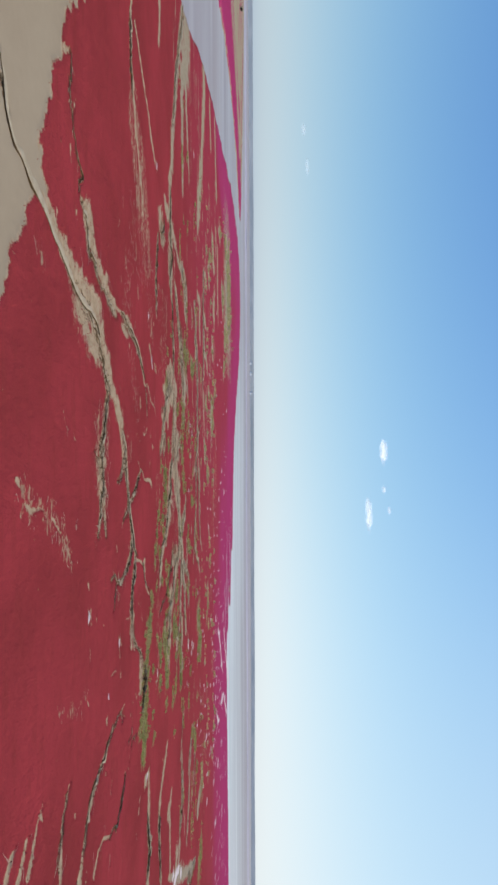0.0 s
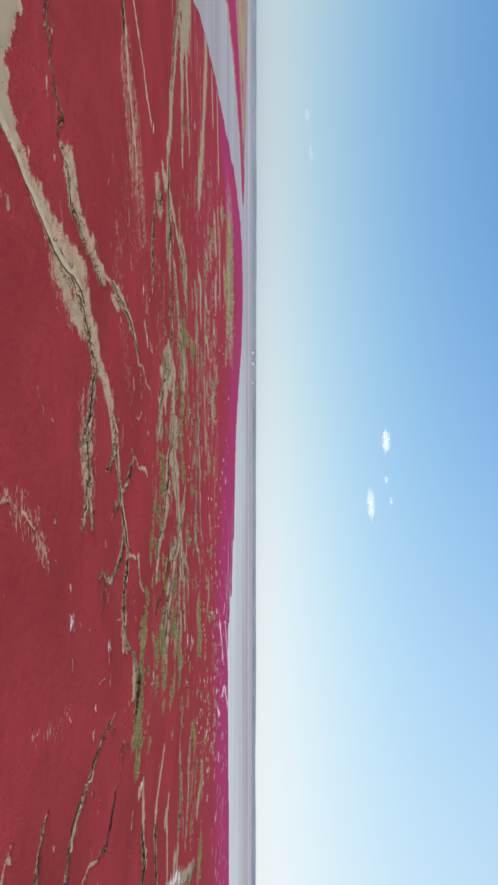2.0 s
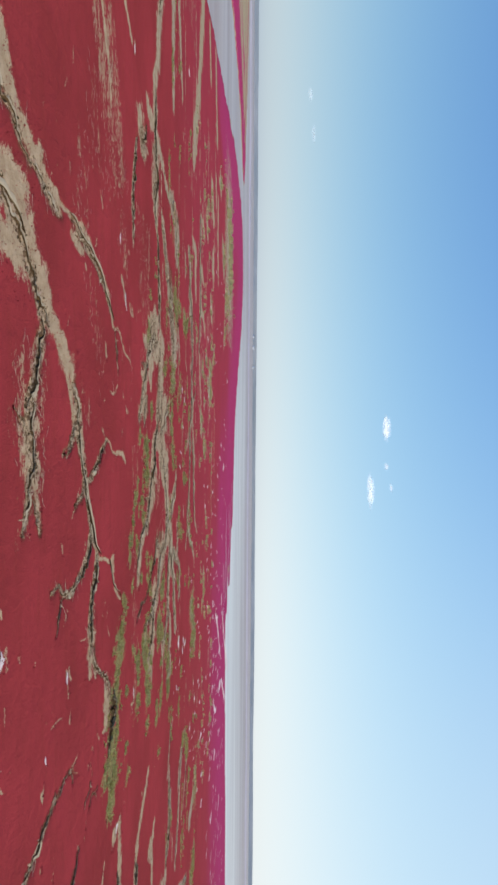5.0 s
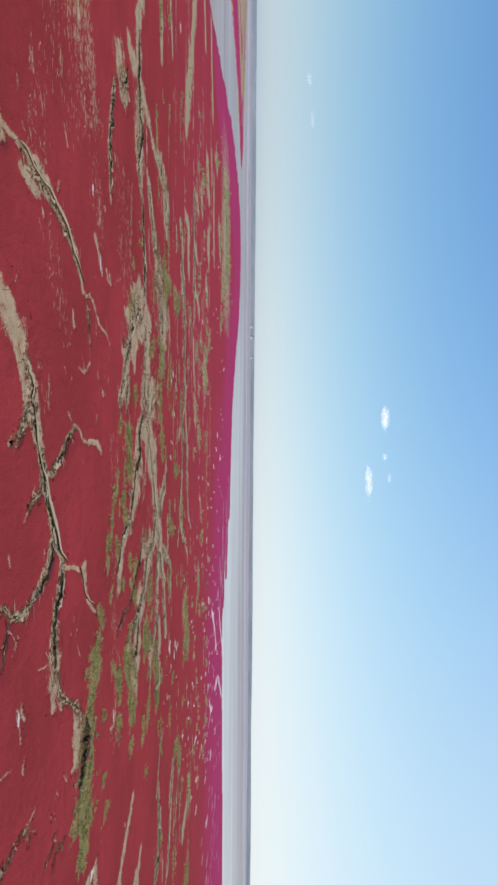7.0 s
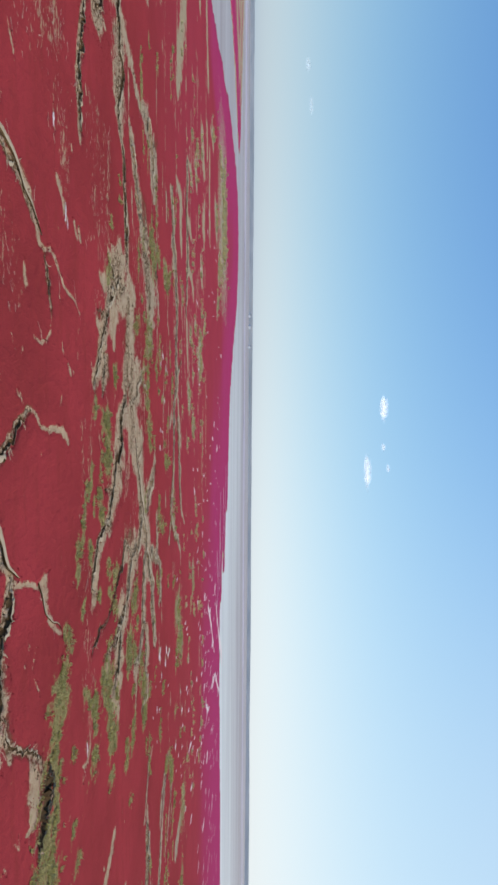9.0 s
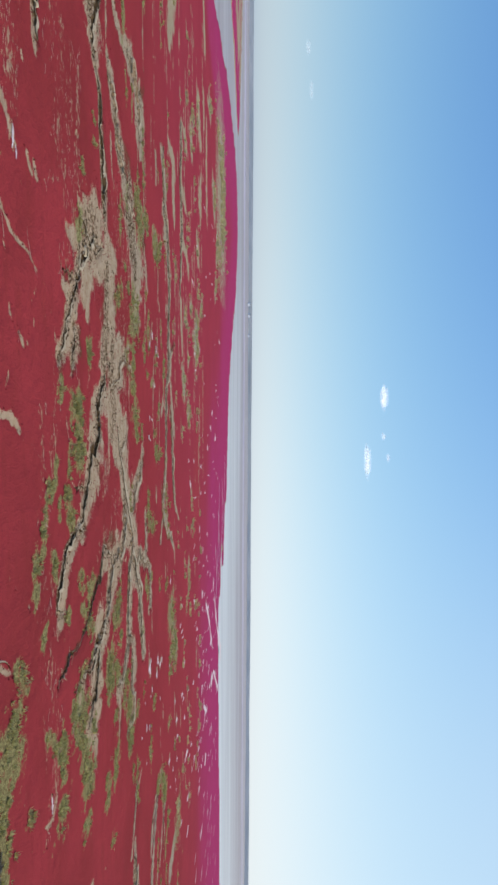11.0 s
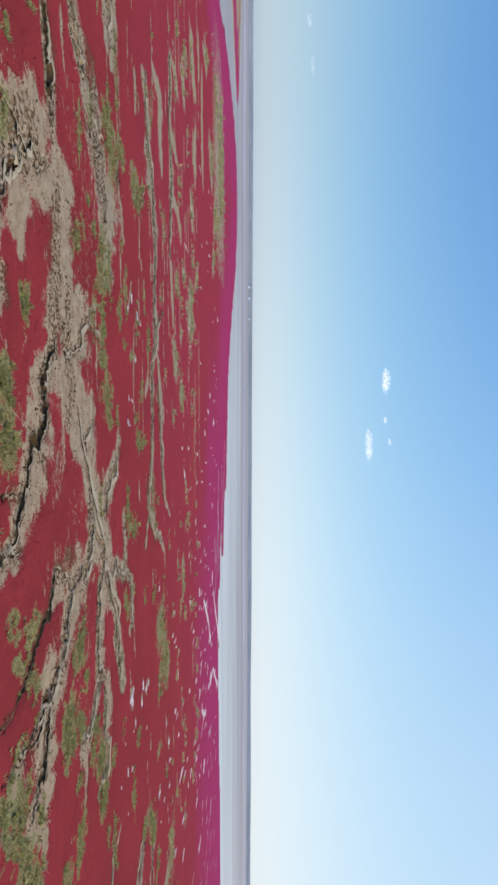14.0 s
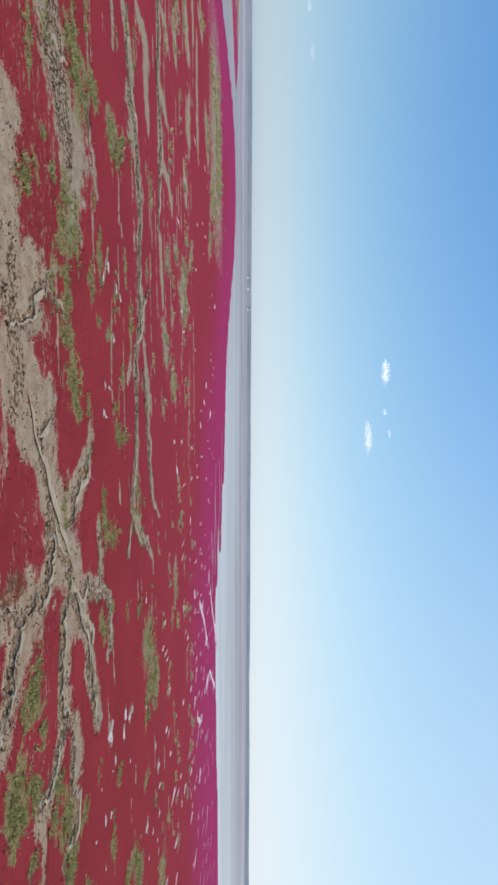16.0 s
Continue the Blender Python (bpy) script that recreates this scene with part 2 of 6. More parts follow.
MARSH, WATER = marsh_material(), water_material()
# pools and inlets: the water's sky reflection put into a pale matt colour
SKY_WHITE = plain("sky_white_pool", (0.60, 0.47, 0.405), (0.77, 0.64, 0.57), 1.2, 0.97, 0.2, 0.02)
SILT = plain("smooth_pale_silt", (0.38, 0.29, 0.175), (0.475, 0.375, 0.24), 0.7, 0.9, 0.5, 0.09)
GRASS = plain("yellow_green_cordgrass", (0.44, 0.388, 0.13), (0.68, 0.60, 0.26), 0.8, 0.8, 0, 0, True, True)
# far stands' copy of GRASS with the haze put into its colour
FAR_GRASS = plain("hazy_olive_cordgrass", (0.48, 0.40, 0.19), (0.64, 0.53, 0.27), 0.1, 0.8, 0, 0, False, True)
RED_PLANT = plain("red_seepweed", (0.30, 0.035, 0.038), (0.36, 0.05, 0.05), 0.5, 0.85, 0.3, 0.05, True, True)
BANK = plain("pale_bank_mud", (0.37, 0.18, 0.13), (0.48, 0.29, 0.205), 1.3, 0.9, 0.5, 0.06)
# wet mud, with the cut's brown shade put into its colour
BED_MUD = slumped_mud("shaded_wet_creek_mud", (0.070, 0.041, 0.018), (0.120, 0.071, 0.032), (0.33, 0.24, 0.14), 0.69)
# lighter tan copy for the creeks farther out
FAR_BED = slumped_mud("tan_creek_mud", (0.20, 0.110, 0.048), (0.28, 0.175, 0.088), (0.42, 0.31, 0.185), 0.50)
CLOD = plain("dark_mud_clod", (0.075, 0.045, 0.02), (0.165, 0.104, 0.048), 1.5, 0.95, 0.5, 0.05, True)
TWIG = plain("pale_runnel_mud", (0.29, 0.165, 0.095), (0.47, 0.33, 0.215), 2.5, 0.9, 0.5, 0.06)
FAR_MUD = plain("far_mudflat", (0.42, 0.37, 0.40), (0.54, 0.48, 0.49), 0.02, 0.8, 0.1, 0.05)
CLOUD, HAZE = cloud_material(), haze_material()
WHITE_WALL = plain("white_wall", (0.72, 0.73, 0.74), (0.82, 0.82, 0.82), 0.3, 0.8, 0.1, 0.02)
DARK_ROOF = plain("dark_roof", (0.07, 0.08, 0.09), (0.12, 0.12, 0.13), 0.3, 0.8, 0.1, 0.02)
LEAF = plain("dark_shrub_leaf", (0.035, 0.05, 0.03), (0.07, 0.085, 0.045), 0.6, 0.85, 0.3, 0.05, True)


# ---- helpers for shapes ----
def mesh_object(name, verts, faces, mat, parent=None, smooth=False):
    me = bpy.data.meshes.new(name)
    me.from_pydata(verts, [], faces)
    me.materials.append(mat)
    if smooth:
        me.shade_smooth()
    ob = new(name, me)
    ob.parent = parent
    return ob


def triangles(name, points, mat):
    """One mesh of loose triangles from an array (n, 3, 3)."""
    n = len(points)
    me = bpy.data.meshes.new(name)
    me.vertices.add(3 * n)
    me.vertices.foreach_set("co", points.reshape(-1).astype(np.float32))
    me.loops.add(3 * n)
    me.loops.foreach_set("vertex_index", np.arange(3 * n, dtype=np.int32))
    me.polygons.add(n)
    me.polygons.foreach_set("loop_start", np.arange(0, 3 * n, 3, dtype=np.int32))
    me.materials.append(mat)
    me.update(calc_edges=True)
    return new(name, me)


def soft_noise(x, y, seed=0):
    """Smooth value noise, 0 to 1."""
    ix, iy = np.floor(x), np.floor(y)
    fx, fy = x - ix, y - iy
    fx, fy = fx * fx * (3 - 2 * fx), fy * fy * (3 - 2 * fy)
    ix, iy = ix.astype(np.int64), iy.astype(np.int64)

    def corner(a, b):
        h = (a * 374761393 + b * 668265263 + seed * 974634767) & 0x7FFFFFFF
        h = ((h ^ (h >> 13)) * 1274126177) & 0x7FFFFFFF
        return ((h ^ (h >> 16)) & 0xFFFF) / 65535.0
    top = corner(ix, iy) * (1 - fx) + corner(ix + 1, iy) * fx
    low = corner(ix, iy + 1) * (1 - fx) + corner(ix + 1, iy + 1) * fx
    return top * (1 - fy) + low * fy


def step(v, lo, hi):
    u = np.clip((v - lo) / (hi - lo), 0, 1)
    return u * u * (3 - 2 * u)


# ---- the plan of the marsh: lines (x, y, width) ----
MUD, BED, GREEN, THIN, FLECKS, SCARS, POOLS = [], [], [], [], [], [], []


def mud(*line):
    MUD.append(line)


def bed(*line):
    BED.append(line)


def grass(*line):
    GREEN.append(line)


def thin(*line):
    THIN.append(line)


def scars(*line):
    SCARS.append(line)


def flecks(*line):
    FLECKS.append(line)


def pool(x, y, long, wide, turn):
    POOLS.append((x, y, long, wide, turn))


mud((-37.2, 82.6, 1.1), (-36.6, 87.1, 1.6), (-35.1, 92.2, 2.3), (-32.9, 96.8, 2.7), (-30.6, 101.2, 4.4), (-27.5, 105.7, 4.7), (-25.6, 112.7, 6.9), (-24, 118, 11), (-20.1, 120.7, 9.6), (-16.7, 126.1, 6.8), (-12.5, 129.2, 6.6), (-9.0, 135.5, 4.4), (-5.6, 139.6, 4.4))
mud((-23.2, 108.7, 3.8), (-21.1, 112.6, 5.6), (-18.8, 116.1, 4.7), (-16.7, 119.1, 2.7))
mud((-61.7, 101.4, 1.4), (-63.2, 104.2, 0.8))
mud((-41.8, 110.4, 1.2), (-41.0, 114.5, 4.4), (-36.6, 116.3, 5.4), (-33.9, 120.8, 4.4), (-32.2, 126.2, 4.3), (-28.9, 130.8, 3.0), (-27.9, 135.7, 1.5))
mud((-10.7, 128.3, 1.4), (-6.7, 126.9, 3.4), (-3.3, 125.1, 3.4), (-0.0, 122.7, 4.8), (4.3, 122.9, 5.4), (8.7, 123.6, 4.6), (11.9, 123.0, 2.6), (16.8, 120.4, 0.8))
scars((-6.7, 126.5, 2.0), (0.0, 122.2, 3.0), (4.3, 122.9, 3.4), (8.7, 124.2, 3.0), (13.0, 122.6, 1.6))
mud((10.9, 124.5, 2.4), (17.8, 126.6, 1.2))
mud((4.1, 82.4, 0.8), (5.6, 84.1, 0.3))
mud((7.5, 85.4, 0.6), (8.4, 86.9, 0.9), (8.6, 89.2, 0.6), (8.5, 92.0, 0.3))
mud((10.1, 95.4, 0.5), (12.6, 98.5, 0.5), (15.7, 101.7, 0.3), (18.9, 104.5, 0.4))
thin((5.5, 84.0, 3.0), (8.0, 87.5, 4.5), (9.0, 93.0, 4.5), (12.6, 98.5, 4.0), (18.9, 104.5, 2.5))
mud((29.5, 115.0, 1.7), (31.6, 115.3, 1.3))
mud((41.7, 138.6, 1.2), (43.9, 139.6, 0.8))
mud((-107.6, 152.2, 1.7), (-99.8, 150.8, 1.85), (-93.4, 151.4, 2.2), (-88.2, 153.9, 2.3), (-82.0, 155.2, 2.7), (-77.5, 157.2, 2.8), (-72.1, 160.7, 2.45), (-66.5, 164.4, 2.55), (-61.1, 165.9, 2.1))
mud((-105.0, 156.2, 1.98), (-99.9, 163.4, 2.04), (-95.8, 168.8, 2.04), (-93.0, 174.7, 2.22), (-87.8, 180.0, 2.82), (-84.5, 186.7, 1.62))
mud((-138.4, 192.9, 6.0), (-132.0, 193.8, 5.1), (-123.4, 191.5, 2.5))
mud((-189, 260, 11), (-175, 254, 11), (-160.4, 246.0, 9.3), (-140.1, 235.3, 8.2), (-125.5, 228.6, 7.0), (-110.9, 220.9, 6.9), (-100.7, 220.7, 7.5), (-90.7, 216.3, 6.1))
mud((-182, 270, 31), (-168, 268, 24), (-151, 253, 13), (-141.7, 252.9, 9.5), (-122.8, 252.4, 7.6), (-104.0, 251.9, 5.7))
mud((-157.6, 267.3, 7.3), (-142.4, 271.2, 7.4), (-120.1, 277.3, 5.0))
mud((-226, 362, 20), (-205, 361, 20), (-178, 349, 16), (-158, 341, 12), (-133, 327, 19), (-115, 320, 12))
mud((-231, 407, 12), (-206, 416, 12))
mud((-244, 458, 15), (-196, 476, 15))
mud((49.4, 91.7, 0.4), (50.7, 89.6, 0.7), (52.8, 88.2, 1.2), (55.3, 86.6, 1.2))
mud((50.4, 85.7, 0.7), (52.3, 84.4, 1.2), (53.7, 83, 1.7))
mud((49.4, 81.7, 1), (51, 79.7, 2.5))
mud((53.3, 103.3, 0.6), (56.9, 100.6, 0.9), (60.4, 99.5, 0.9), (65.4, 98.7, 1.7))
mud((57.8, 133.7, 0.8), (59.4, 127.6, 0.9), (61, 122.4, 1.1), (62.3, 117.3, 1.2), (65.1, 113.6, 1.3), (68.4, 111.2, 1.5), (70.1, 109.6, 2.6), (72.7, 108.6, 4.1))
mud((78.7, 129.6, 0.6), (75.4, 123.1, 0.7), (75.3, 119.8, 1), (77.5, 117.1, 1.7))
mud((-29.0, 140.4, 0.5), (-29.1, 142.5, 1.4), (-27.8, 144.9, 2.0), (-26.9, 148.6, 1.7), (-25.8, 153.6, 1.4), (-23.8, 158.2, 1.5), (-22.8, 161.4, 1.7), (-20.9, 164.1, 1.9), (-18.8, 166.0, 1.7), (-16.3, 166.8, 1.2), (-16.1, 168.9, 0.7), (-16.8, 171.5, 0.8), (-15.0, 174.5, 1.0), (-13.0, 177.3, 0.8), (-11.2, 183.0, 0.6), (-9.7, 186.4, 0.5))
mud((-26.3, 141.2, 2.3), (-25.8, 144.0, 1.6))
mud((-5.3, 139.1, 1.6), (-3.5, 140.6, 2.5), (-0.9, 142.2, 3.0), (1.8, 143.8, 3.2), (4.6, 145.1, 2.6), (7.5, 145.7, 2.5), (9.7, 146.2, 2.5), (12.7, 147.0, 2.4), (15.9, 148.5, 2.0), (19.3, 150.4, 2.5), (22.4, 151.8, 2.0), (25.3, 154.0, 1.2), (28.3, 157.0, 0.8), (29.3, 161.5, 0.9), (30.9, 163.4, 0.7), (31.0, 166.4, 3.2), (34.9, 167.2, 2.5), (38.1, 169.4, 1.3), (40.7, 172.7, 0.7))
mud((13.0, 148.0, 0.6), (12.3, 152.2, 1.0), (10.3, 154.6, 1.2), (8.8, 157.0, 1.0), (7.6, 159.1, 0.8), (6.2, 161.5, 0.7), (6.7, 163.7, 0.8), (8.8, 166.0, 0.9), (9.5, 169.7, 0.9), (9.2, 173.0, 1.2), (9.8, 175.8, 1.3), (11.5, 178.4, 1.3))
mud((3.5, 142.0, 1.2), (5.2, 140.6, 1.0), (7.2, 138.6, 0.7))
mud((14.9, 146.4, 0.9), (16.0, 144.1, 0.8), (17.0, 141.8, 0.8), (17.9, 139.8, 0.8))
mud((22.5, 150.7, 1.6), (25.2, 148.9, 1.9), (26.9, 146.9, 2.1), (28.2, 144.9, 1.4), (28.8, 143.2, 1.2), (29.9, 141.3, 0.9), (30.0, 138.5, 0.6))
mud((26.9, 155.1, 2.0), (30.0, 154.3, 3.4), (32.5, 153.0, 2.8), (33.9, 151.4, 2.3), (37.0, 151.1, 4.4), (40.3, 151.2, 4.8), (43.5, 151.0, 5.1), (46.4, 150.3, 4.4), (47.5, 149.4, 0.9))
mud((40.3, 148.4, 0.3), (39.2, 144.1, 0.2))
mud((43.9, 151.0, 0.8), (48.4, 154.8, 0.6), (51.6, 159.3, 0.6), (56.5, 164.9, 0.7))
mud((45.9, 152.5, 2.0), (49.0, 153.8, 1.3))
mud((54.6, 160.6, 2.4), (58.1, 161.9, 6.1), (60.7, 161.5, 5.1), (62.9, 160.6, 2.4), (61.7, 157.4, 0.3))
mud((-92.9, 216.2, 6.9), (-85.4, 216.7, 7.2), (-79.6, 217.9, 7.5), (-74, 219, 10), (-68, 218, 12), (-62, 217, 12), (-54.3, 218.1, 7.3))
mud((-82.2, 204.5, 2.6), (-79.7, 207.3, 7.5), (-79.2, 212.7, 5.7), (-79.0, 219.3, 5.2), (-76.6, 225.0, 5.6), (-75.1, 230.4, 4.8), (-72.0, 236.1, 3.4), (-70.3, 243.3, 3.7))
mud((-73.3, 196.0, 3.5), (-70, 198, 13), (-68.6, 200.9, 9.5), (-65.6, 198.3, 1.6))
mud((-64.9, 192.0, 1.3), (-57.9, 189.1, 2.5), (-49.5, 187.1, 3.3), (-43.4, 187.8, 3.1), (-38.5, 187.6, 1.3))
mud((-28.2, 174.9, 1.6), (-25.5, 177.7, 1.6), (-23.6, 179.9, 1.0))
mud((-24.0, 183.4, 1.1), (-21.8, 185.4, 1.1))
mud((-11.7, 161.1, 1.3), (-10.0, 161.5, 1.3))
mud((-3.6, 167.0, 0.4), (-3.3, 169.1, 0.2), (-4.3, 170.1, 0.4))
mud((-0.4, 178.8, 0.7), (1.1, 180.6, 0.8))
mud((42.0, 137.4, 0.6), (43.7, 137.9, 0.8), (45.9, 138.1, 0.3))
mud((57.5, 143.0, 0.2), (58.0, 140.6, 0.3), (58.3, 138.9, 0.2))
mud((57.7, 139.8, 0.2), (59.4, 140.8, 0.3), (60.6, 142.3, 0.2))
mud((-54.8, 218.6, 3.1), (-51.8, 220.4, 4.3), (-48.0, 221.7, 3.4), (-43.2, 221.4, 3.3), (-39.0, 222.4, 3.5), (-34.7, 223.5, 4.3), (-30.0, 223.9, 5.0), (-25.2, 224.2, 6.6), (-21.4, 224.7, 8.8), (-17.6, 225.5, 8.9), (-12.8, 227.1, 8.3), (-7.5, 226.7, 8.3), (-3.1, 224.4, 8.6), (1.1, 222.2, 9.1), (4.2, 222.0, 5.7), (8.2, 218.0, 5.4), (11.1, 216.1, 9.3), (14.9, 214.8, 8.4), (17.7, 213.9, 6.9), (21.3, 212.0, 6.8), (24.4, 207.8, 8.2), (26.9, 206.4, 6.7), (29.8, 203.4, 3.7), (31.1, 198.7, 2.7), (32.7, 195.7, 3.5), (35.3, 193.7, 3.4), (37.8, 191.8, 3.0), (40.0, 191.2, 1.9), (42.4, 191.4, 1.2))
mud((-59.4, 228.0, 2.7), (-56.4, 230.5, 6.6), (-53.4, 232.3, 6.3), (-50.2, 234.2, 8.3), (-46.5, 237.4, 8.4), (-43.8, 241.5, 8.8), (-40.8, 245.3, 8.8), (-36, 248, 15), (-32, 250, 10), (-28, 254, 14), (-23, 256, 13))
mud((-4.0, 246.4, 2.6), (-0.5, 239.7, 3.6), (2.6, 235.6, 7.1), (7.2, 232.0, 9.8), (11.7, 233.9, 8.5), (16, 236, 11), (20.1, 237.2, 7.1), (25.2, 239.3, 6.8), (30.7, 242.7, 8.1), (35, 246, 13), (40, 245, 16), (42.4, 239.1, 3.8), (43.4, 233.9, 2.2), (42.7, 227.9, 2.2))
mud((39.8, 249.0, 5.8), (44.8, 252.4, 5.1))
mud((-71.0, 244.0, 3.3), (-70.7, 250.2, 9.6), (-67.4, 251.6, 5.2), (-67.9, 256.8, 5.6), (-65, 260, 13), (-61, 263, 14), (-57.0, 264.4, 6.8), (-52.8, 262.1, 2.3))
mud((-25.8, 205.8, 1.5), (-23.1, 208.7, 4.4), (-21.4, 211.4, 7.2), (-20, 214, 10), (-16.1, 207.6, 4.1), (-13.0, 205.3, 4.1), (-9.3, 203.2, 6.2), (-5.8, 201.7, 5.7), (-2.2, 198.1, 4.7), (0.3, 196.6, 4.2))
mud((-2.6, 201.9, 6.0), (0.6, 202.4, 4.5), (2.7, 201.5, 1.8))
mud((-28.3, 217.5, 4.2), (-24, 217, 10), (-21.0, 219.6, 9.7))
mud((-15.7, 213.4, 2.3), (-11.0, 212.4, 1.7), (-6.3, 210.8, 2.2))
mud((22.7, 262.2, 4.9), (28.2, 260.4, 5.1), (31.7, 256.0, 5.2), (34.6, 249.4, 4.9))
mud((38.5, 219.3, 3.3), (40.4, 220.3, 4.5), (41.5, 217.2, 3.2))
mud((43.7, 229.2, 8.8), (45.5, 226.0, 5.4), (48.2, 224.1, 4.7), (51.4, 222.2, 5.0), (54.3, 220.0, 6.6), (56.2, 216.0, 6.8), (58.4, 214.1, 7.6), (62.0, 212.0, 9.7), (64.0, 210.2, 9.6), (66.5, 209.3, 7.8), (70.8, 209.7, 6.5), (74.2, 210.1, 4.3), (76.6, 209.9, 2.3))
mud((46.7, 247.3, 7.4), (53.5, 245.6, 6.8), (58.0, 243.5, 4.8), (62.5, 241.5, 4.6), (66.1, 242.3, 3.9))
mud((45.6, 250.5, 2.7), (50.6, 260.3, 4.5), (55.5, 269.2, 2.9), (60.2, 274.0, 2.0))
mud((51.3, 253.3, 4.7), (59.1, 257.5, 4.3), (65.7, 259.2, 4.3), (72.4, 261.0, 4.4), (79.4, 262.8, 3.8))
mud((109.3, 256.1, 1.1), (111.1, 250.3, 1.75), (114.7, 247.4, 1.65), (118.7, 245.2, 1.6), (122.9, 241.7, 2.4))
mud((130.1, 282.6, 2.4), (135.6, 280.2, 4), (136.5, 272.4, 3.3), (144.3, 268.2, 2.7))
mud((141.9, 298.8, 3.4), (148.7, 297.1, 3.7), (152.7, 289.8, 3.5), (160.9, 284.8, 4.05))
mud((181.3, 321.6, 7.2), (182.9, 308.1, 9.5))
mud((67.2, 188.9, 0.5), (69.1, 187.7, 1.2), (70.3, 186.3, 1.0), (70.1, 184.7, 1.0), (68.6, 183.0, 0.3))
mud((21.4, 198.3, 0.1), (22.7, 200.6, 0.4), (23.9, 205.8, 0.3))
mud((-23.8, 186.3, 1.0), (-22.1, 186.8, 1.4))
mud((-63.5, 287.4, 3.5), (-59.8, 288.5, 3.3), (-55.2, 287.9, 2.0))
mud((-69.9, 298.8, 5.7), (-67.3, 302.7, 7.1), (-62.9, 305.9, 7.7), (-58.3, 306.7, 8.6), (-52, 305, 11), (-48, 307, 14), (-43.8, 309.2, 7.0), (-37.9, 311.4, 7.1), (-33, 315, 12), (-26.7, 316.2, 6.7), (-20.1, 311.6, 6.4), (-10.3, 312.0, 5.5), (-3, 315, 11), (2.7, 310.5, 5.0), (8.6, 304.6, 6.0), (15.7, 305.3, 4.4), (24.3, 305.8, 4.5), (32.9, 304.8, 4.5), (38.4, 302.7, 4.9), (43.5, 299.3, 5.6), (48.4, 301.6, 5.2), (54.9, 308.6, 2.8), (61.8, 318.3, 2.2), (67.5, 325.4, 2.8), (72.4, 326.9, 2.5))
mud((3.9, 316.0, 3.1), (11.5, 319.4, 7.1), (19.4, 323.0, 7.2), (29.0, 321.9, 5.5), (39.0, 323.6, 5.3), (46.1, 325.8, 4.9), (52.0, 329.2, 3.0), (58.5, 339.5, 1.8))
mud((47.7, 301.7, 3.1), (51.1, 295.6, 2.3), (55.8, 292.4, 1.9))
mud((-78.3, 315.9, 5.2), (-77.5, 321.9, 6.8), (-76, 330, 10), (-68, 328, 10), (-60.1, 330.0, 8.0), (-54.6, 331.2, 3.0))
mud((-101.2, 354.5, 7.0), (-88.1, 354.2, 6.8), (-77.2, 351.9, 9.0), (-74.4, 361.0, 8.0), (-71.7, 369.8, 4.7))
mud((-76.5, 354.1, 3.9), (-66.9, 350.8, 4.3), (-58.7, 351.0, 6.1), (-54.5, 358.9, 5.9), (-53.0, 372.0, 6.0), (-47.6, 380.3, 8.5))
mud((-102.2, 359.2, 3.5), (-101.1, 366.4, 7.5), (-98.2, 372.6, 7.5))
mud((-145, 432, 18), (-134, 438, 20), (-130.6, 449.4, 10.0))
mud((-111.5, 447.6, 6.7), (-97, 439, 21), (-88, 445, 10))
mud((-74.3, 420.9, 8.7), (-67, 427, 17), (-62.6, 430.8, 8.5))
mud((-160.6, 489.1, 9.6), (-135, 487, 14), (-105, 491, 14))
mud((-29.5, 350.2, 6.1), (-19.4, 352.6, 7.5), (-8.7, 354.0, 3.8))
mud((-59.1, 352.2, 3.6), (-45.4, 351.9, 4.5), (-32.2, 347.0, 3.0))
mud((-164, 466, 13), (-150.8, 470.0, 10.0))
mud((-27.0, 270.0, 3.4), (-23.2, 270.7, 5.2), (-21.1, 272.1, 2.1))
mud((10.0, 298.9, 4.9), (14.0, 295.2, 2.9))
mud((-178.7, 497.2, 6.3), (-178, 522, 11))
mud((41.5, 266.0, 3.4), (47.6, 267.4, 3.8), (51.7, 266.1, 5.3))
mud((54.0, 264.5, 4.5), (49.6, 259.0, 4.2), (49.8, 255.3, 4.5))
mud((58.1, 273.2, 3.1), (63.4, 274.1, 3.5), (68.7, 272.0, 4.7), (70.3, 270.3, 2.9))
mud((-12.6, 279.1, 1.0), (-8.8, 276.3, 1.7), (-5.2, 273.6, 1.0))
mud((88.8, 171.9, 2.7), (97.2, 171.7, 3.5), (103.3, 171.6, 3.6), (110.5, 173.2, 4.3), (118, 169.7, 4.8))
mud((99.2, 205.9, 3), (103.8, 197.4, 3), (108.6, 190.7, 3.8), (114.1, 188.5, 4.2), (126.3, 191.4, 3.2), (135.6, 193.4, 2.8))
mud((120, 216.1, 2.4), (125.2, 211.9, 3.8), (136.6, 211.6, 2.7), (146, 211.4, 3.5))
mud((122, 246.4, 3.8), (138, 246, 6.2), (146.3, 238.7, 4.2), (155.7, 233.4, 5.1))
mud((145.1, 208.8, 2.9), (158.5, 228.6, 5.7), (180.5, 260.5, 6.0), (200.3, 295.4, 3.9))
mud((88.5, 158.5, 1.3), (91.1, 157, 1.3))
mud((57.7, 242.3, 3.0), (62.1, 240.1, 3.2), (65.2, 241.4, 8.6), (67.1, 239.2, 4.1), (69.4, 237.1, 2.9), (71.7, 235.3, 2.5), (72.9, 232.3, 1.9), (72.9, 229.6, 5.5), (76.7, 230.4, 2.1), (79.4, 230.5, 1.8), (83.1, 229.6, 1.5))
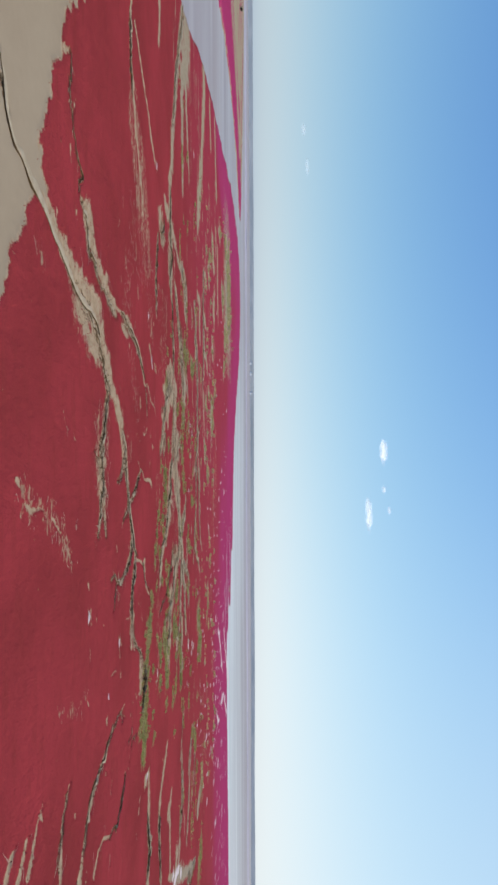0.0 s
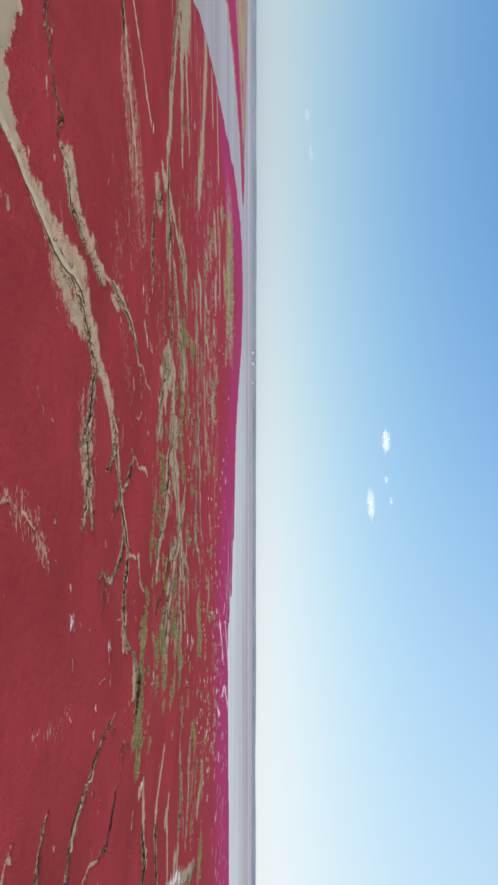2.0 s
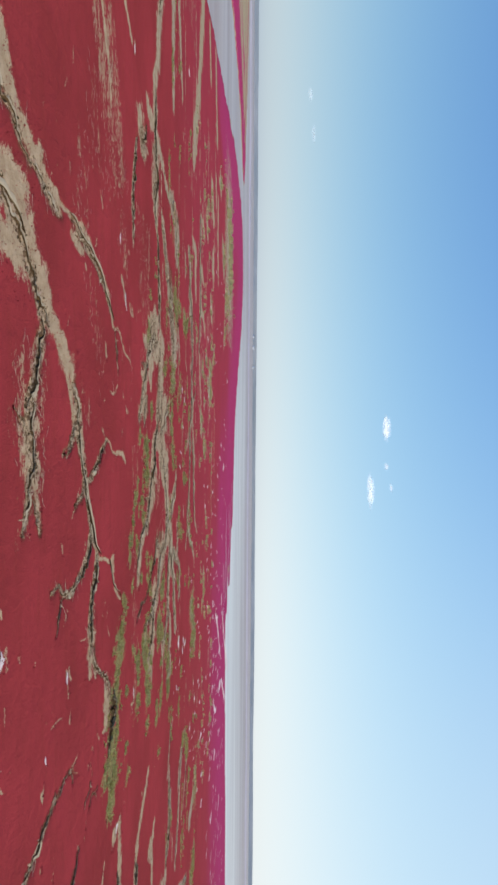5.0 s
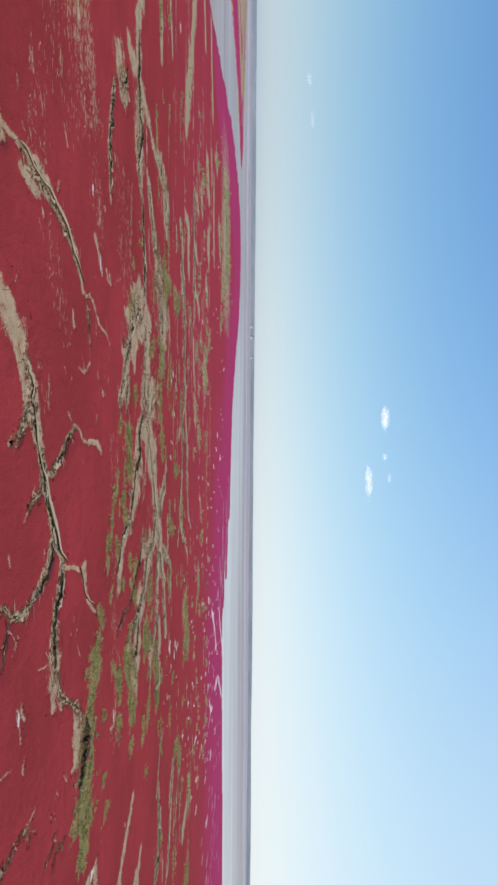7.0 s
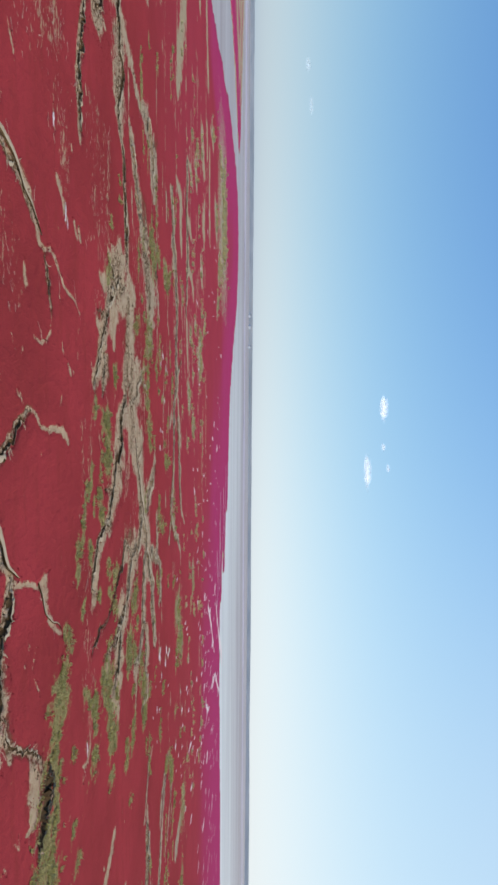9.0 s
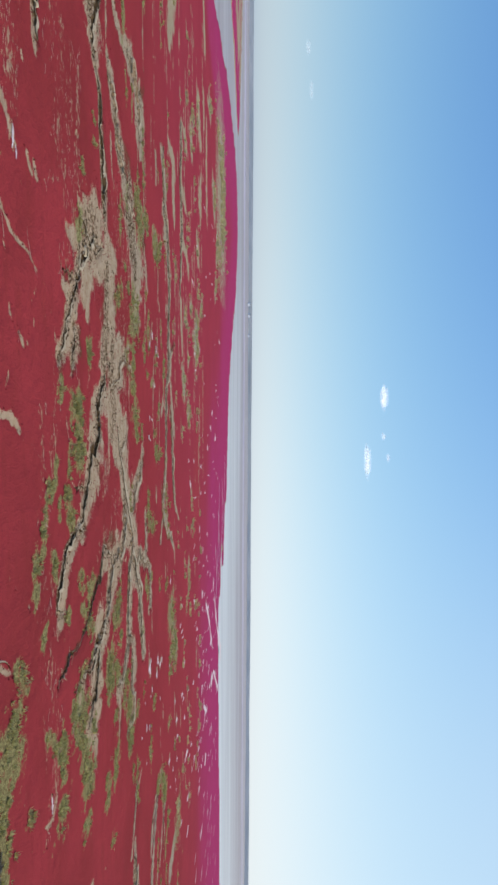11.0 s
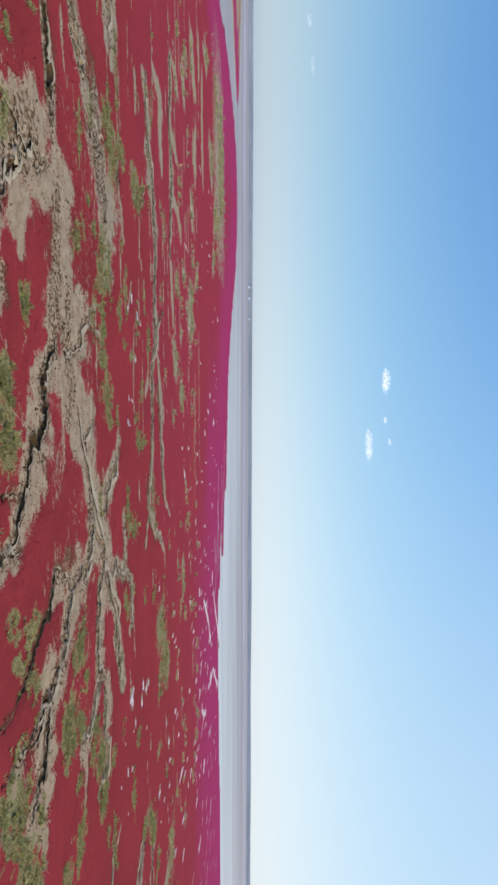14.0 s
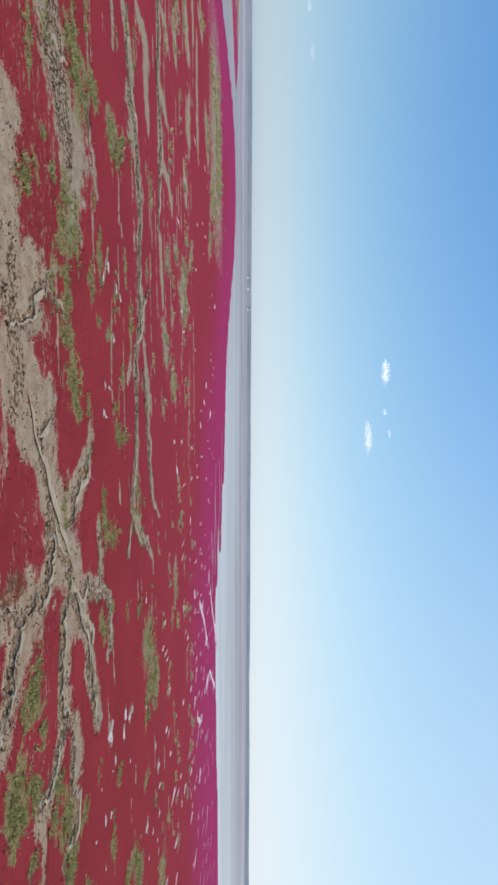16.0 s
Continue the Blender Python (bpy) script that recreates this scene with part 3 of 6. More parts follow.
mud((68.9, 245.7, 4.5), (72.9, 246.4, 4.5), (77.5, 244.3, 2.8), (82.4, 245.3, 3.7), (84.7, 243.8, 5.1), (86.6, 241.7, 3.5), (88.7, 238.6, 1.7))
mud((65.1, 254.1, 2.4), (70.8, 256.5, 2.4), (76.2, 260.6, 1.9), (81.0, 261.8, 1.3))
mud((-26.4, 143.2, 2.2), (-26.1, 146.7, 1.8))
mud((-40, 245, 12), (-36, 247, 11), (-33.5, 248.8, 9.2), (-31, 252, 12), (-27, 253, 16), (-24, 256, 19), (-20, 255, 15), (-13, 255, 12))
mud((-21.8, 229.4, 3.7), (-19.2, 230.7, 7.5), (-12.0, 228.2, 7.6), (-8.9, 228.6, 7.5), (-3.6, 228.0, 8.5), (0.1, 229.2, 8.5), (2, 233, 18), (6, 230, 12), (10, 229, 12), (14, 229, 10), (17.5, 230.6, 8.3), (21.7, 234.1, 9.0), (26.1, 236.8, 9.3), (31.1, 241.0, 9.4), (36, 244, 17), (39, 243, 14), (41.1, 237.3, 8.2), (43.0, 233.6, 7.3), (44, 229, 12), (46, 227, 10), (48.4, 222.4, 8.7), (51.8, 220.8, 5.2), (55.6, 219.9, 2.5))
mud((16.4, 240.3, 8.1), (19.2, 240.0, 9.5))
mud((31.2, 249.3, 4.9), (28.7, 256.0, 5.8), (25.5, 261.8, 3.1))
mud((42.7, 249.4, 5.1), (49.8, 255.3, 5.5), (54.3, 266.6, 3.4))
mud((52.0, 248.3, 4.0), (57.8, 254.3, 4.3), (64.0, 256.1, 4.0), (71.9, 258.3, 4.1), (79.7, 260.6, 3.0))
mud((48.6, 242.8, 4.4), (55.7, 242.0, 3.4), (61.3, 240.5, 3.8), (68.0, 240.5, 7.1), (70.6, 237.5, 4.0), (73.8, 233.3, 4.9), (73.6, 229.9, 3.6), (73.1, 227.8, 2.1))
mud((69.7, 247.8, 3.9), (76.5, 248.6, 7.1), (80.1, 244.9, 3.3), (84.8, 247.0, 4.4), (86.4, 242.6, 5.2), (88.1, 238.9, 2.6))
mud((-17.0, 219.7, 8.1), (-24.9, 217.3, 9.9), (-23.1, 211.5, 4.9), (-25.1, 210.0, 3.8))
mud((-14.2, 210.5, 8.0), (-10.3, 208.4, 5.2))
mud((5.4, 222.0, 7.9), (11.0, 215.6, 8.9), (16, 214, 12), (21.3, 211.4, 9.6), (24.8, 210.0, 6.2), (27.5, 206.0, 6.8), (31.2, 203.9, 5.0))
mud((51.3, 214.7, 7.5), (56.8, 215.3, 7.9), (60.4, 210.3, 8.0), (67.4, 211.8, 6.3), (67.4, 206.5, 5.2), (74.5, 209.9, 3.0), (76.9, 209.7, 2.7))
mud((-30.9, 130.1, 1.7), (-29.8, 133.2, 1.6), (-29.3, 136.6, 1.4), (-29.1, 141.4, 1.3), (-29.0, 146.9, 1.8), (-27.5, 151.8, 1.6))
mud((-26.5, 140.3, 2.2), (-26.0, 144.1, 3.0), (-25.4, 146.8, 1.8))
mud((-14.8, 129.6, 4.1), (-11.9, 130.7, 4.5), (-9.1, 133.4, 3.8), (-6.7, 136.3, 3.3), (-2.7, 139.2, 2.9), (2.5, 141.5, 2.3), (7.2, 144.0, 2.3))
mud((30.1, 140.7, 0.5), (29.4, 136.1, 0.5), (27.0, 134.2, 0.3), (27.1, 132.2, 0.4), (27.6, 130.4, 0.4))
mud((6.5, 140.8, 0.4), (6.8, 136.8, 0.5), (7.6, 135.5, 0.5))
mud((46.7, 129.9, 0.3), (46.9, 132.7, 0.2), (47.8, 136.1, 0.1))
bed((-47.2, 77.4, 1.1), (-45.4, 78.6, 1.3), (-43.2, 79.3, 1.1), (-41.5, 80.9, 0.9), (-39.4, 82.1, 0.8), (-37.3, 82.7, 0.8))
bed((-26.1, 105.7, 0.3), (-24.7, 109.3, 0.4), (-23.2, 115.4, 0.5), (-20.1, 120.7, 0.7), (-16.4, 123.9, 0.8), (-12.9, 127.4, 1.0), (-11.2, 129.2, 1.1))
bed((-63.1, 104.8, 0.63), (-59.6, 105.0, 0.49), (-56.1, 103.0, 0.77), (-53.5, 104.7, 0.49), (-48.0, 106.4, 0.49), (-46.9, 108.3, 0.77), (-46.0, 110.2, 0.98), (-42.6, 108.8, 0.84))
bed((-41.6, 111.1, 0.36), (-40.2, 113.8, 0.68), (-35.4, 115.5, 0.63), (-31.8, 120.8, 0.5), (-28.9, 128.4, 0.41), (-27.8, 135.2, 0.27))
bed((-10.7, 128.3, 1.26), (-5.6, 126.4, 1.2), (-1.1, 123.8, 1.08), (1.1, 122.5, 0.84))
bed((-103.9, 150.9, 1.8), (-98.0, 150.2, 2.0), (-92.0, 151.4, 2.1), (-84.6, 152.6, 2.1))
bed((-186.6, 259.8, 2.2), (-160.4, 246.0, 2.0), (-135.9, 231.9, 1.9), (-115.8, 222.4, 2.0))
bed((54.4, 102.2, 0.4), (58.4, 99, 0.4), (62.4, 97.5, 0.5))
bed((58.3, 132.2, 0.6), (59.5, 126.7, 0.8), (61, 122.4, 0.8), (62.4, 116.5, 0.8), (65.2, 112.9, 1), (68.7, 110.9, 1))
bed((73.4, 142.6, 1.4), (77, 138.2, 1.4), (79.8, 135, 1), (78.7, 129.6, 0.6))
bed((-28.7, 140.9, 0.2), (-27.8, 144.1, 0.2), (-26.9, 148.6, 0.1), (-25.1, 154.7, 0.2), (-22.9, 160.7, 0.2), (-19.5, 165.2, 0.3))
bed((-15.3, 168.9, 0.6), (-11.3, 169.7, 0.9), (-8.3, 171.9, 0.3))
bed((-2.8, 140.6, 0.4), (0.4, 142.4, 0.6), (3.2, 143.7, 0.7), (7.5, 145.3, 0.7), (11.9, 146.3, 0.9), (16.6, 148.1, 0.7), (20.5, 150.4, 0.6), (24.7, 152.9, 0.7))
bed((12.7, 148.4, 0.4), (11.9, 152.2, 0.6), (10.1, 154.3, 0.7), (8.6, 157.0, 0.6), (7.2, 159.6, 0.6), (6.3, 161.8, 0.3))
bed((3.0, 142.3, 1.0), (4.5, 141.3, 0.8), (5.9, 139.9, 0.6), (7.2, 138.6, 0.4))
bed((14.7, 146.6, 0.5), (15.9, 144.3, 0.5), (17.0, 141.8, 0.5))
bed((21.9, 151.2, 1.3), (25.0, 149.4, 1.2), (27.1, 147.2, 1.1), (28.2, 144.9, 0.8), (29.2, 142.7, 0.6), (30.1, 140.1, 0.5), (29.9, 137.7, 0.3))
bed((26.9, 155.1, 1.2), (30.5, 154.5, 1.7), (32.9, 153.0, 1.6), (34.8, 151.6, 0.9), (37.9, 151.2, 1.3), (41.2, 151.3, 1.6), (43.8, 150.8, 0.9))
bed((44.5, 151.7, 0.3), (48.9, 155.5, 0.2), (52.6, 160.7, 0.3), (56.5, 164.9, 0.4))
bed((58.0, 166.7, 2.8), (60.4, 165.7, 4.2), (63.6, 164.7, 4.1), (66.8, 163.7, 2.4), (69.6, 162.1, 1.7))
bed((-90.7, 216.9, 1.1), (-83.2, 217.4, 1.4), (-78.8, 216.6, 1.9), (-73.6, 219.2, 1.2), (-67.9, 221.2, 1.4), (-59.4, 217.5, 0.9), (-54.3, 218.1, 1.1))
bed((-74.9, 204.3, 2.1), (-71.5, 202.6, 2.3), (-68.2, 199.9, 1.5))
bed((-66.3, 192.5, 0.8), (-58.4, 190, 1.1), (-51.7, 187.2, 1), (-45.6, 187.8, 1.1), (-40.5, 188.6, 0.9))
bed((70.0, 154.0, 0.2), (69.9, 150.7, 0.3), (70.4, 148.5, 0.3))
bed((-53.1, 219.5, 1.2), (-48.7, 221.5, 1.2), (-44.3, 221.8, 1.5), (-39.1, 222.8, 1.2), (-33.8, 223.8, 1.6), (-28.2, 224.5, 1.6))
bed((-70.3, 247.5, 1.7), (-69.3, 251.7, 1.9), (-67.0, 258.6, 3.1), (-63.4, 261.5, 2.2), (-57.7, 263.1, 1.5))
bed((-56.3, 228.6, 1.2), (-54.8, 231.2, 1.8), (-52.0, 233.5, 1.5), (-46.3, 237.0, 2.0), (-43.4, 240.5, 1.7), (-41.5, 244.3, 1.6))
bed((-18.7, 209.5, 1.2), (-18.1, 212.0, 1.0), (-14.3, 207.5, 0.7), (-12.0, 204.7, 0.9), (-8.6, 203.6, 1.1), (-6.3, 202.2, 0.8), (-3.9, 199.2, 0.7), (-0.5, 196.7, 0.6), (2.2, 194.3, 0.6))
bed((-3.6, 203.5, 0.7), (0.7, 201.9, 0.9), (4.4, 201.1, 0.7))
bed((-24.5, 207.8, 0.8), (-22.1, 209.5, 1.0), (-19.4, 213.6, 0.6), (-21.5, 219.7, 0.7))
bed((99.2, 170.0, 2.0), (110.5, 173.2, 2.7), (116.6, 168.9, 4.1))
bed((111.4, 189.5, 2.1), (121.5, 189.4, 1.9), (133.9, 192.4, 1.7))
bed((126.4, 246.3, 3.9), (140.9, 244.1, 4.1), (149.5, 236.9, 4.0))
bed((185.9, 260.4, 3.8), (193.1, 277.9, 4.3), (199.5, 295.4, 3.9))
bed((25.5, 261.8, 1.9), (29.5, 260.6, 2.0), (31.0, 257.5, 1.3), (32.0, 253.9, 1.2), (33.1, 251.5, 1.4), (35.1, 249.7, 1.4), (36.3, 247.2, 1.2), (37.3, 245.0, 0.8))
bed((29.9, 239.4, 0.6), (34.8, 241.8, 0.5), (38.7, 244.6, 0.5), (42.8, 247.0, 0.8), (46.4, 249.0, 1.0), (50.5, 251.7, 1.3), (53.6, 253.1, 1.4), (56.3, 254.5, 1.2), (60.5, 257.7, 1.5), (63.0, 256.2, 1.9), (66.8, 256.2, 1.2), (71.4, 258.3, 1.2), (75.6, 260.3, 1.5), (79.9, 261.0, 1.0))
bed((33.4, 238.3, 1.3), (38.2, 238.9, 1.7), (40.5, 238.1, 2.1), (42.3, 236.0, 2.1), (43.4, 233.6, 1.5), (43.2, 229.4, 0.9), (42.9, 226.6, 0.9), (43.4, 225.3, 1.4), (45.2, 224.7, 1.5), (46.8, 223.4, 1.5), (48.7, 222.9, 1.6), (50.9, 221.6, 1.6), (53.6, 220.1, 1.6))
bed((38.5, 220.4, 0.4), (39.2, 223.0, 0.5), (39.8, 225.2, 0.3))
bed((50.6, 251.7, 0.7), (51.5, 256.9, 0.9), (53.6, 263.3, 1.0), (53.5, 265.9, 0.9), (56.8, 270.0, 1.2), (58.9, 271.7, 2.1), (63.3, 271.1, 1.3), (70.3, 272.8, 1.2))
bed((49.0, 248.7, 0.6), (48.2, 245.1, 0.9), (49.3, 243.3, 1.7), (52.4, 242.9, 1.7), (55.4, 241.5, 1.7), (59.6, 240.7, 1.6), (64.3, 240.9, 1.5), (67.7, 243.4, 1.2), (68.8, 246.9, 0.8))
bed((66.6, 239.8, 1.5), (68.8, 237.7, 1.8), (71.0, 235.6, 1.9), (72.1, 233.5, 1.7), (73.0, 231.1, 1.0), (71.3, 227.6, 0.4))
bed((71.2, 245.4, 1.4), (75.4, 245.5, 1.7), (78.0, 243.6, 1.9), (82.2, 243.8, 1.5), (85.0, 244.7, 3.3), (86.3, 241.4, 1.3), (88.5, 238.3, 1.3))
bed((53.0, 265.9, 1.7), (48.3, 266.0, 1.7), (43.5, 267.0, 1.3))
bed((29.5, 300.8, 2.5), (35.6, 303.0, 3.7), (40.5, 298.9, 3.3), (45.8, 296.9, 2.7), (50.7, 299.2, 1.4), (57.1, 308.4, 1.0), (62.5, 320.1, 0.9))
bed((47.5, 296.7, 1.8), (51.7, 292.8, 1.3), (56.5, 290.3, 1.3))
bed((5.5, 227.7, 0.4), (4.8, 232.2, 0.5), (3.6, 235.7, 0.8), (2.0, 237.3, 0.8), (0.9, 239.9, 0.6), (1.4, 242.9, 0.7), (3.1, 245.7, 0.5), (4.2, 250.4, 0.4))
bed((0.5, 242.0, 0.7), (-2.7, 242.2, 0.7))
bed((20.6, 234.9, 0.4), (20.0, 238.2, 0.7), (19.1, 240.7, 0.9), (18.0, 242.6, 0.6))
bed((-36.8, 246.3, 0.5), (-36.3, 249.2, 0.6), (-36.6, 252.6, 0.6), (-37.6, 255.5, 0.6))
bed((-36.8, 265.6, 1.6), (-35.1, 266.1, 2.7), (-32.7, 265.8, 1.4))
bed((-40.4, 297.7, 0.7), (-37.8, 295.7, 0.6), (-34.2, 289.1, 0.5))
bed((-72.4, 303.3, 1.3), (-60.6, 303.8, 1.4), (-52.1, 304.1, 2.9), (-47.1, 311.0, 2.4), (-35.8, 313.3, 2.4), (-32.1, 316.0, 4.0), (-20.3, 312.4, 1.4), (-7.2, 310.1, 3.1), (-3.9, 312.0, 4.4), (7.1, 306.3, 2.8), (18.5, 305.7, 2.2), (31.5, 305.0, 2.2))
bed((11.4, 317.7, 2.5), (22.3, 319.1, 2.6), (35.5, 322.1, 1.7), (49.4, 325.4, 2.7))
bed((-101.2, 354.5, 2.2), (-73.3, 350.4, 2.3), (-59.5, 353.4, 2.3), (-32.2, 347.0, 2.1))
bed((-17.9, 207.9, 0.9), (-15.1, 207.2, 1.1), (-12.2, 206.1, 1.3))
bed((-17.9, 211.8, 0.4), (-19.0, 212.8, 0.4), (-19.9, 214.4, 0.4))
bed((-18.9, 216.7, 0.7), (-20.2, 219.4, 0.9), (-21.8, 220.9, 0.8))
bed((3.6, 223.4, 1.0), (6.6, 220.1, 1.3), (9.5, 217.1, 1.6), (11.8, 216.2, 1.5), (14.9, 216.5, 1.8), (17.1, 214.9, 1.2), (18.7, 211.9, 1.3), (21.1, 210.0, 1.2), (23.7, 208.6, 1.3), (26.1, 207.6, 1.2), (27.8, 206.0, 0.9), (29.6, 203.7, 0.7), (30.2, 200.8, 0.5))
bed((23.0, 201.6, 0.2), (23.2, 203.9, 0.2), (24.2, 206.4, 0.2))
bed((38.2, 221.1, 0.6), (38.4, 218.5, 1.3), (40.4, 217.0, 1.4), (42.1, 215.0, 1.2), (43.2, 212.6, 1.1), (45.5, 209.8, 1.2), (47.3, 207.2, 0.9), (48.6, 204.7, 0.8), (49.7, 201.9, 0.6), (49.3, 199.0, 0.3))
bed((51.8, 220.9, 1.0), (52.4, 217.7, 1.2), (53.9, 215.6, 1.2), (54.8, 212.0, 1.3), (57.1, 210.3, 1.4), (58.3, 208.4, 0.7), (57.3, 204.6, 0.3), (56.7, 202.0, 0.4), (56.8, 198.7, 0.6))
bed((54.9, 215.0, 1.0), (58.5, 213.9, 1.3), (61.9, 212.4, 1.3), (64.3, 211.0, 1.5), (65.9, 208.7, 1.1), (65.2, 205.7, 0.5))
bed((28.3, 144.1, 0.8), (30.1, 140.7, 0.5), (29.4, 136.1, 0.3), (27.0, 134.2, 0.2), (27.1, 132.2, 0.3), (27.6, 130.4, 0.3))
bed((29.4, 136.1, 0.7), (31.3, 134.4, 0.8), (34.5, 133.0, 0.4))
bed((6.0, 141.4, 0.3), (6.7, 138.9, 0.3), (6.9, 136.4, 0.3))
grass((41.5, 174.8, 2.9), (45.6, 177.3, 2.7), (46.9, 175.4, 2.3), (47.5, 171.8, 3.2), (50.5, 171.7, 6.9), (53.5, 171.6, 8.0), (56.7, 169.7, 3.5), (59.3, 169.0, 2.4), (62.8, 169.9, 3.5), (66.0, 168.4, 3.7), (69.5, 167.7, 4.2), (72.1, 165.6, 5.1), (75.5, 164.9, 5.9), (77.5, 163.6, 4.2), (79.3, 161.2, 2.6), (79.8, 159.7, 1.7))
grass((69.3, 160.4, 3.4), (71.2, 159.2, 4.4), (73.5, 159.1, 2.5))
grass((82.7, 178.9, 2.9), (84.9, 178.9, 2.9))
grass((63.2, 177.9, 2.7))
grass((-31.5, 208.5, 2.5))
grass((76.1, 177.5, 2.8))
grass((59.5, 165.7, 6.7), (66.2, 164.1, 7.7), (74.2, 165.5, 9.5), (79.3, 163.9, 6.9), (81.4, 162.3, 3.4))
grass((145.5, 297.1, 7.6), (133.6, 289.5, 5.9))
grass((213, 325, 14), (216, 315, 19))
grass((-23.4, 208.2, 2.6), (-20.0, 206.6, 3.4))
grass((5.4, 195.3, 2.4), (7.4, 194.5, 2.7))
grass((8.1, 201.0, 3.9), (11.4, 201.5, 5.4), (14.2, 204.6, 6.1), (17.6, 204.4, 6.4))
grass((15.7, 202.4, 2.1), (16.9, 197.9, 1.7), (20.8, 196.7, 2.0))
grass((17.0, 192.1, 1.8), (19.8, 190.5, 2.5), (22.4, 188.7, 2.4))
grass((22.4, 197.0, 2.1), (25.9, 197.9, 3.0), (28.8, 199.3, 2.2))
grass((23.2, 192.6, 1.9), (25.4, 192.0, 1.6))
grass((25.4, 185.8, 1.6), (28.0, 185.0, 2.6), (29.9, 184.2, 1.9))
grass((31.0, 188.9, 2.4), (34.7, 189.6, 2.3))
grass((37.8, 203.3, 2.8), (40.6, 203.6, 2.3))
grass((41.8, 209.4, 5.1), (43.3, 207.7, 5.1))
grass((42.2, 194.9, 3.1), (43.7, 194.1, 2.6))
grass((40.3, 185.0, 1.5), (42.6, 183.8, 1.8))
grass((-14.9, 236.0, 5.5), (-12.5, 234.8, 3.1))
grass((-1.5, 212.2, 3.4), (2.7, 210.7, 1.7))
grass((52.2, 228.6, 4.2), (57.1, 230.5, 4.2))
grass((62.5, 222.1, 7.8), (67.5, 223.0, 6.5))
grass((61.5, 202.8, 5.5), (63.4, 200.7, 6.6))
grass((74.4, 206.2, 7.6), (76.8, 205.4, 8.0), (78.5, 203.4, 4.2))
grass((60.4, 192.7, 2.3), (62.5, 191.5, 3.9), (66.4, 192.2, 3.2))
grass((70.9, 191.9, 3.8), (72.4, 190.6, 6.3), (73.0, 188.9, 2.9))
grass((88.6, 219.3, 4.5), (91.0, 218.7, 4.9))
grass((85.9, 226.9, 6.4), (90.4, 224.7, 3.7))
grass((46.9, 278.4, 5.5))
grass((41.0, 205.8, 1.0), (41.0, 212.7, 0.7))
grass((56.1, 184.1, 1.4), (58.1, 184.8, 1.0))
grass((84.6, 203.8, 4.5))
grass((103.0, 222.4, 2.8))
grass((-21.7, 241.5, 2.9), (-21.0, 242.5, 2.1))
grass((-17.3, 245.6, 2.7))
grass((-15.2, 239.0, 2.7))
grass((-14.2, 234.2, 2.8), (-11.5, 233.1, 2.5))
grass((-35.1, 243.2, 1.4), (-38.3, 245.8, 1.1))
grass((-42.5, 258.1, 4.3), (-39.2, 259.3, 7.2), (-35.4, 260.4, 8.9), (-33.5, 261.8, 7.3))
grass((-41.1, 269.0, 4.2), (-38.3, 271.3, 5.8), (-37.1, 273.2, 2.3))
grass((-37.8, 283.0, 6.0), (-35, 286, 11), (-33.4, 289.6, 4.2), (-40.3, 296.0, 3.6))
grass((-18.1, 253.1, 3.5), (-13.1, 250.3, 4.2))
grass((-7.9, 249.7, 4.9), (-11.3, 253.5, 2.2), (-9.6, 258.2, 2.4))
grass((-4.6, 250.4, 2.9), (-0.4, 251.0, 4.0), (5.0, 248.6, 5.0), (7.5, 252.1, 5.4), (12.1, 252.5, 8.5), (15.8, 253.3, 4.0), (19.8, 255.4, 2.5))
grass((18.2, 260.8, 2.6))
grass((4.4, 277.1, 3.3))
grass((2.2, 269.4, 2.5))
grass((-30, 423, 13), (-19, 415, 30), (-16, 426, 12))
grass((0, 356, 13), (6, 359, 13))
grass((16, 377, 14))
grass((13.9, 289.1, 3.8), (11.3, 288.3, 2.7))
grass((23.4, 282.4, 2.8), (26.8, 284.8, 4.1))
grass((41.0, 270.5, 3.1), (44.7, 272.4, 3.0), (48.5, 277.9, 1.0))
grass((61.4, 275.4, 2.7))
grass((89, 376, 10), (100.9, 374.6, 6.8))
grass((84.0, 318.7, 7.8), (88, 314, 15), (97, 320, 11), (107, 326, 13), (102.8, 311.9, 6.5), (109.8, 309.3, 4.8))
grass((68.6, 289.0, 4.0))
grass((74.4, 302.4, 4.0))
grass((126.5, 307.5, 6.2))
grass((101.4, 276.2, 3.9))
grass((178, 334, 16), (181, 330, 18))
grass((142.9, 294.7, 5.9))
grass((132.3, 281.7, 4.9))
grass((-201, 667, 42), (-192, 682, 118), (-170, 673, 177), (-155, 688, 115), (-139, 705, 51))
grass((-122, 606, 18), (-99, 592, 17))
grass((-141, 553, 27), (-130, 567, 23))
grass((-33, 388, 10))
grass((-48.4, 454.7, 7.4), (-35.3, 440.2, 7.1))
grass((-78, 585, 19), (-66, 573, 12))
grass((-186, 515, 15), (-183, 527, 13))
grass((-7.8, 376.1, 7.8))
grass((-111, 393, 17), (-106.9, 396.0, 9.7))
grass((-123, 401, 10))
grass((56.4, 227.8, 2.9), (52.9, 226.3, 2.6))
grass((61.8, 231.3, 3.0))
grass((74.4, 237.6, 4.6))
grass((82.2, 243.1, 4.2), (82.9, 241.0, 6.1), (83.4, 238.1, 4.6))
grass((90.9, 244.3, 6.5), (92.1, 242.0, 5.0))
grass((68.4, 227.8, 3.4))
grass((50.2, 232.3, 2.8))
grass((-25.0, 364.8, 8.5))
grass((26.9, 290.6, 3.6))
grass((59.8, 266.0, 3.3), (65.5, 268.0, 2.7))
grass((-38.3, 245.8, 2.7), (-35.7, 244.3, 2.1))
grass((50.8, 231.0, 3.0), (54.4, 230.1, 2.6))
grass((53.5, 225.3, 2.2), (56.9, 225.8, 1.9))
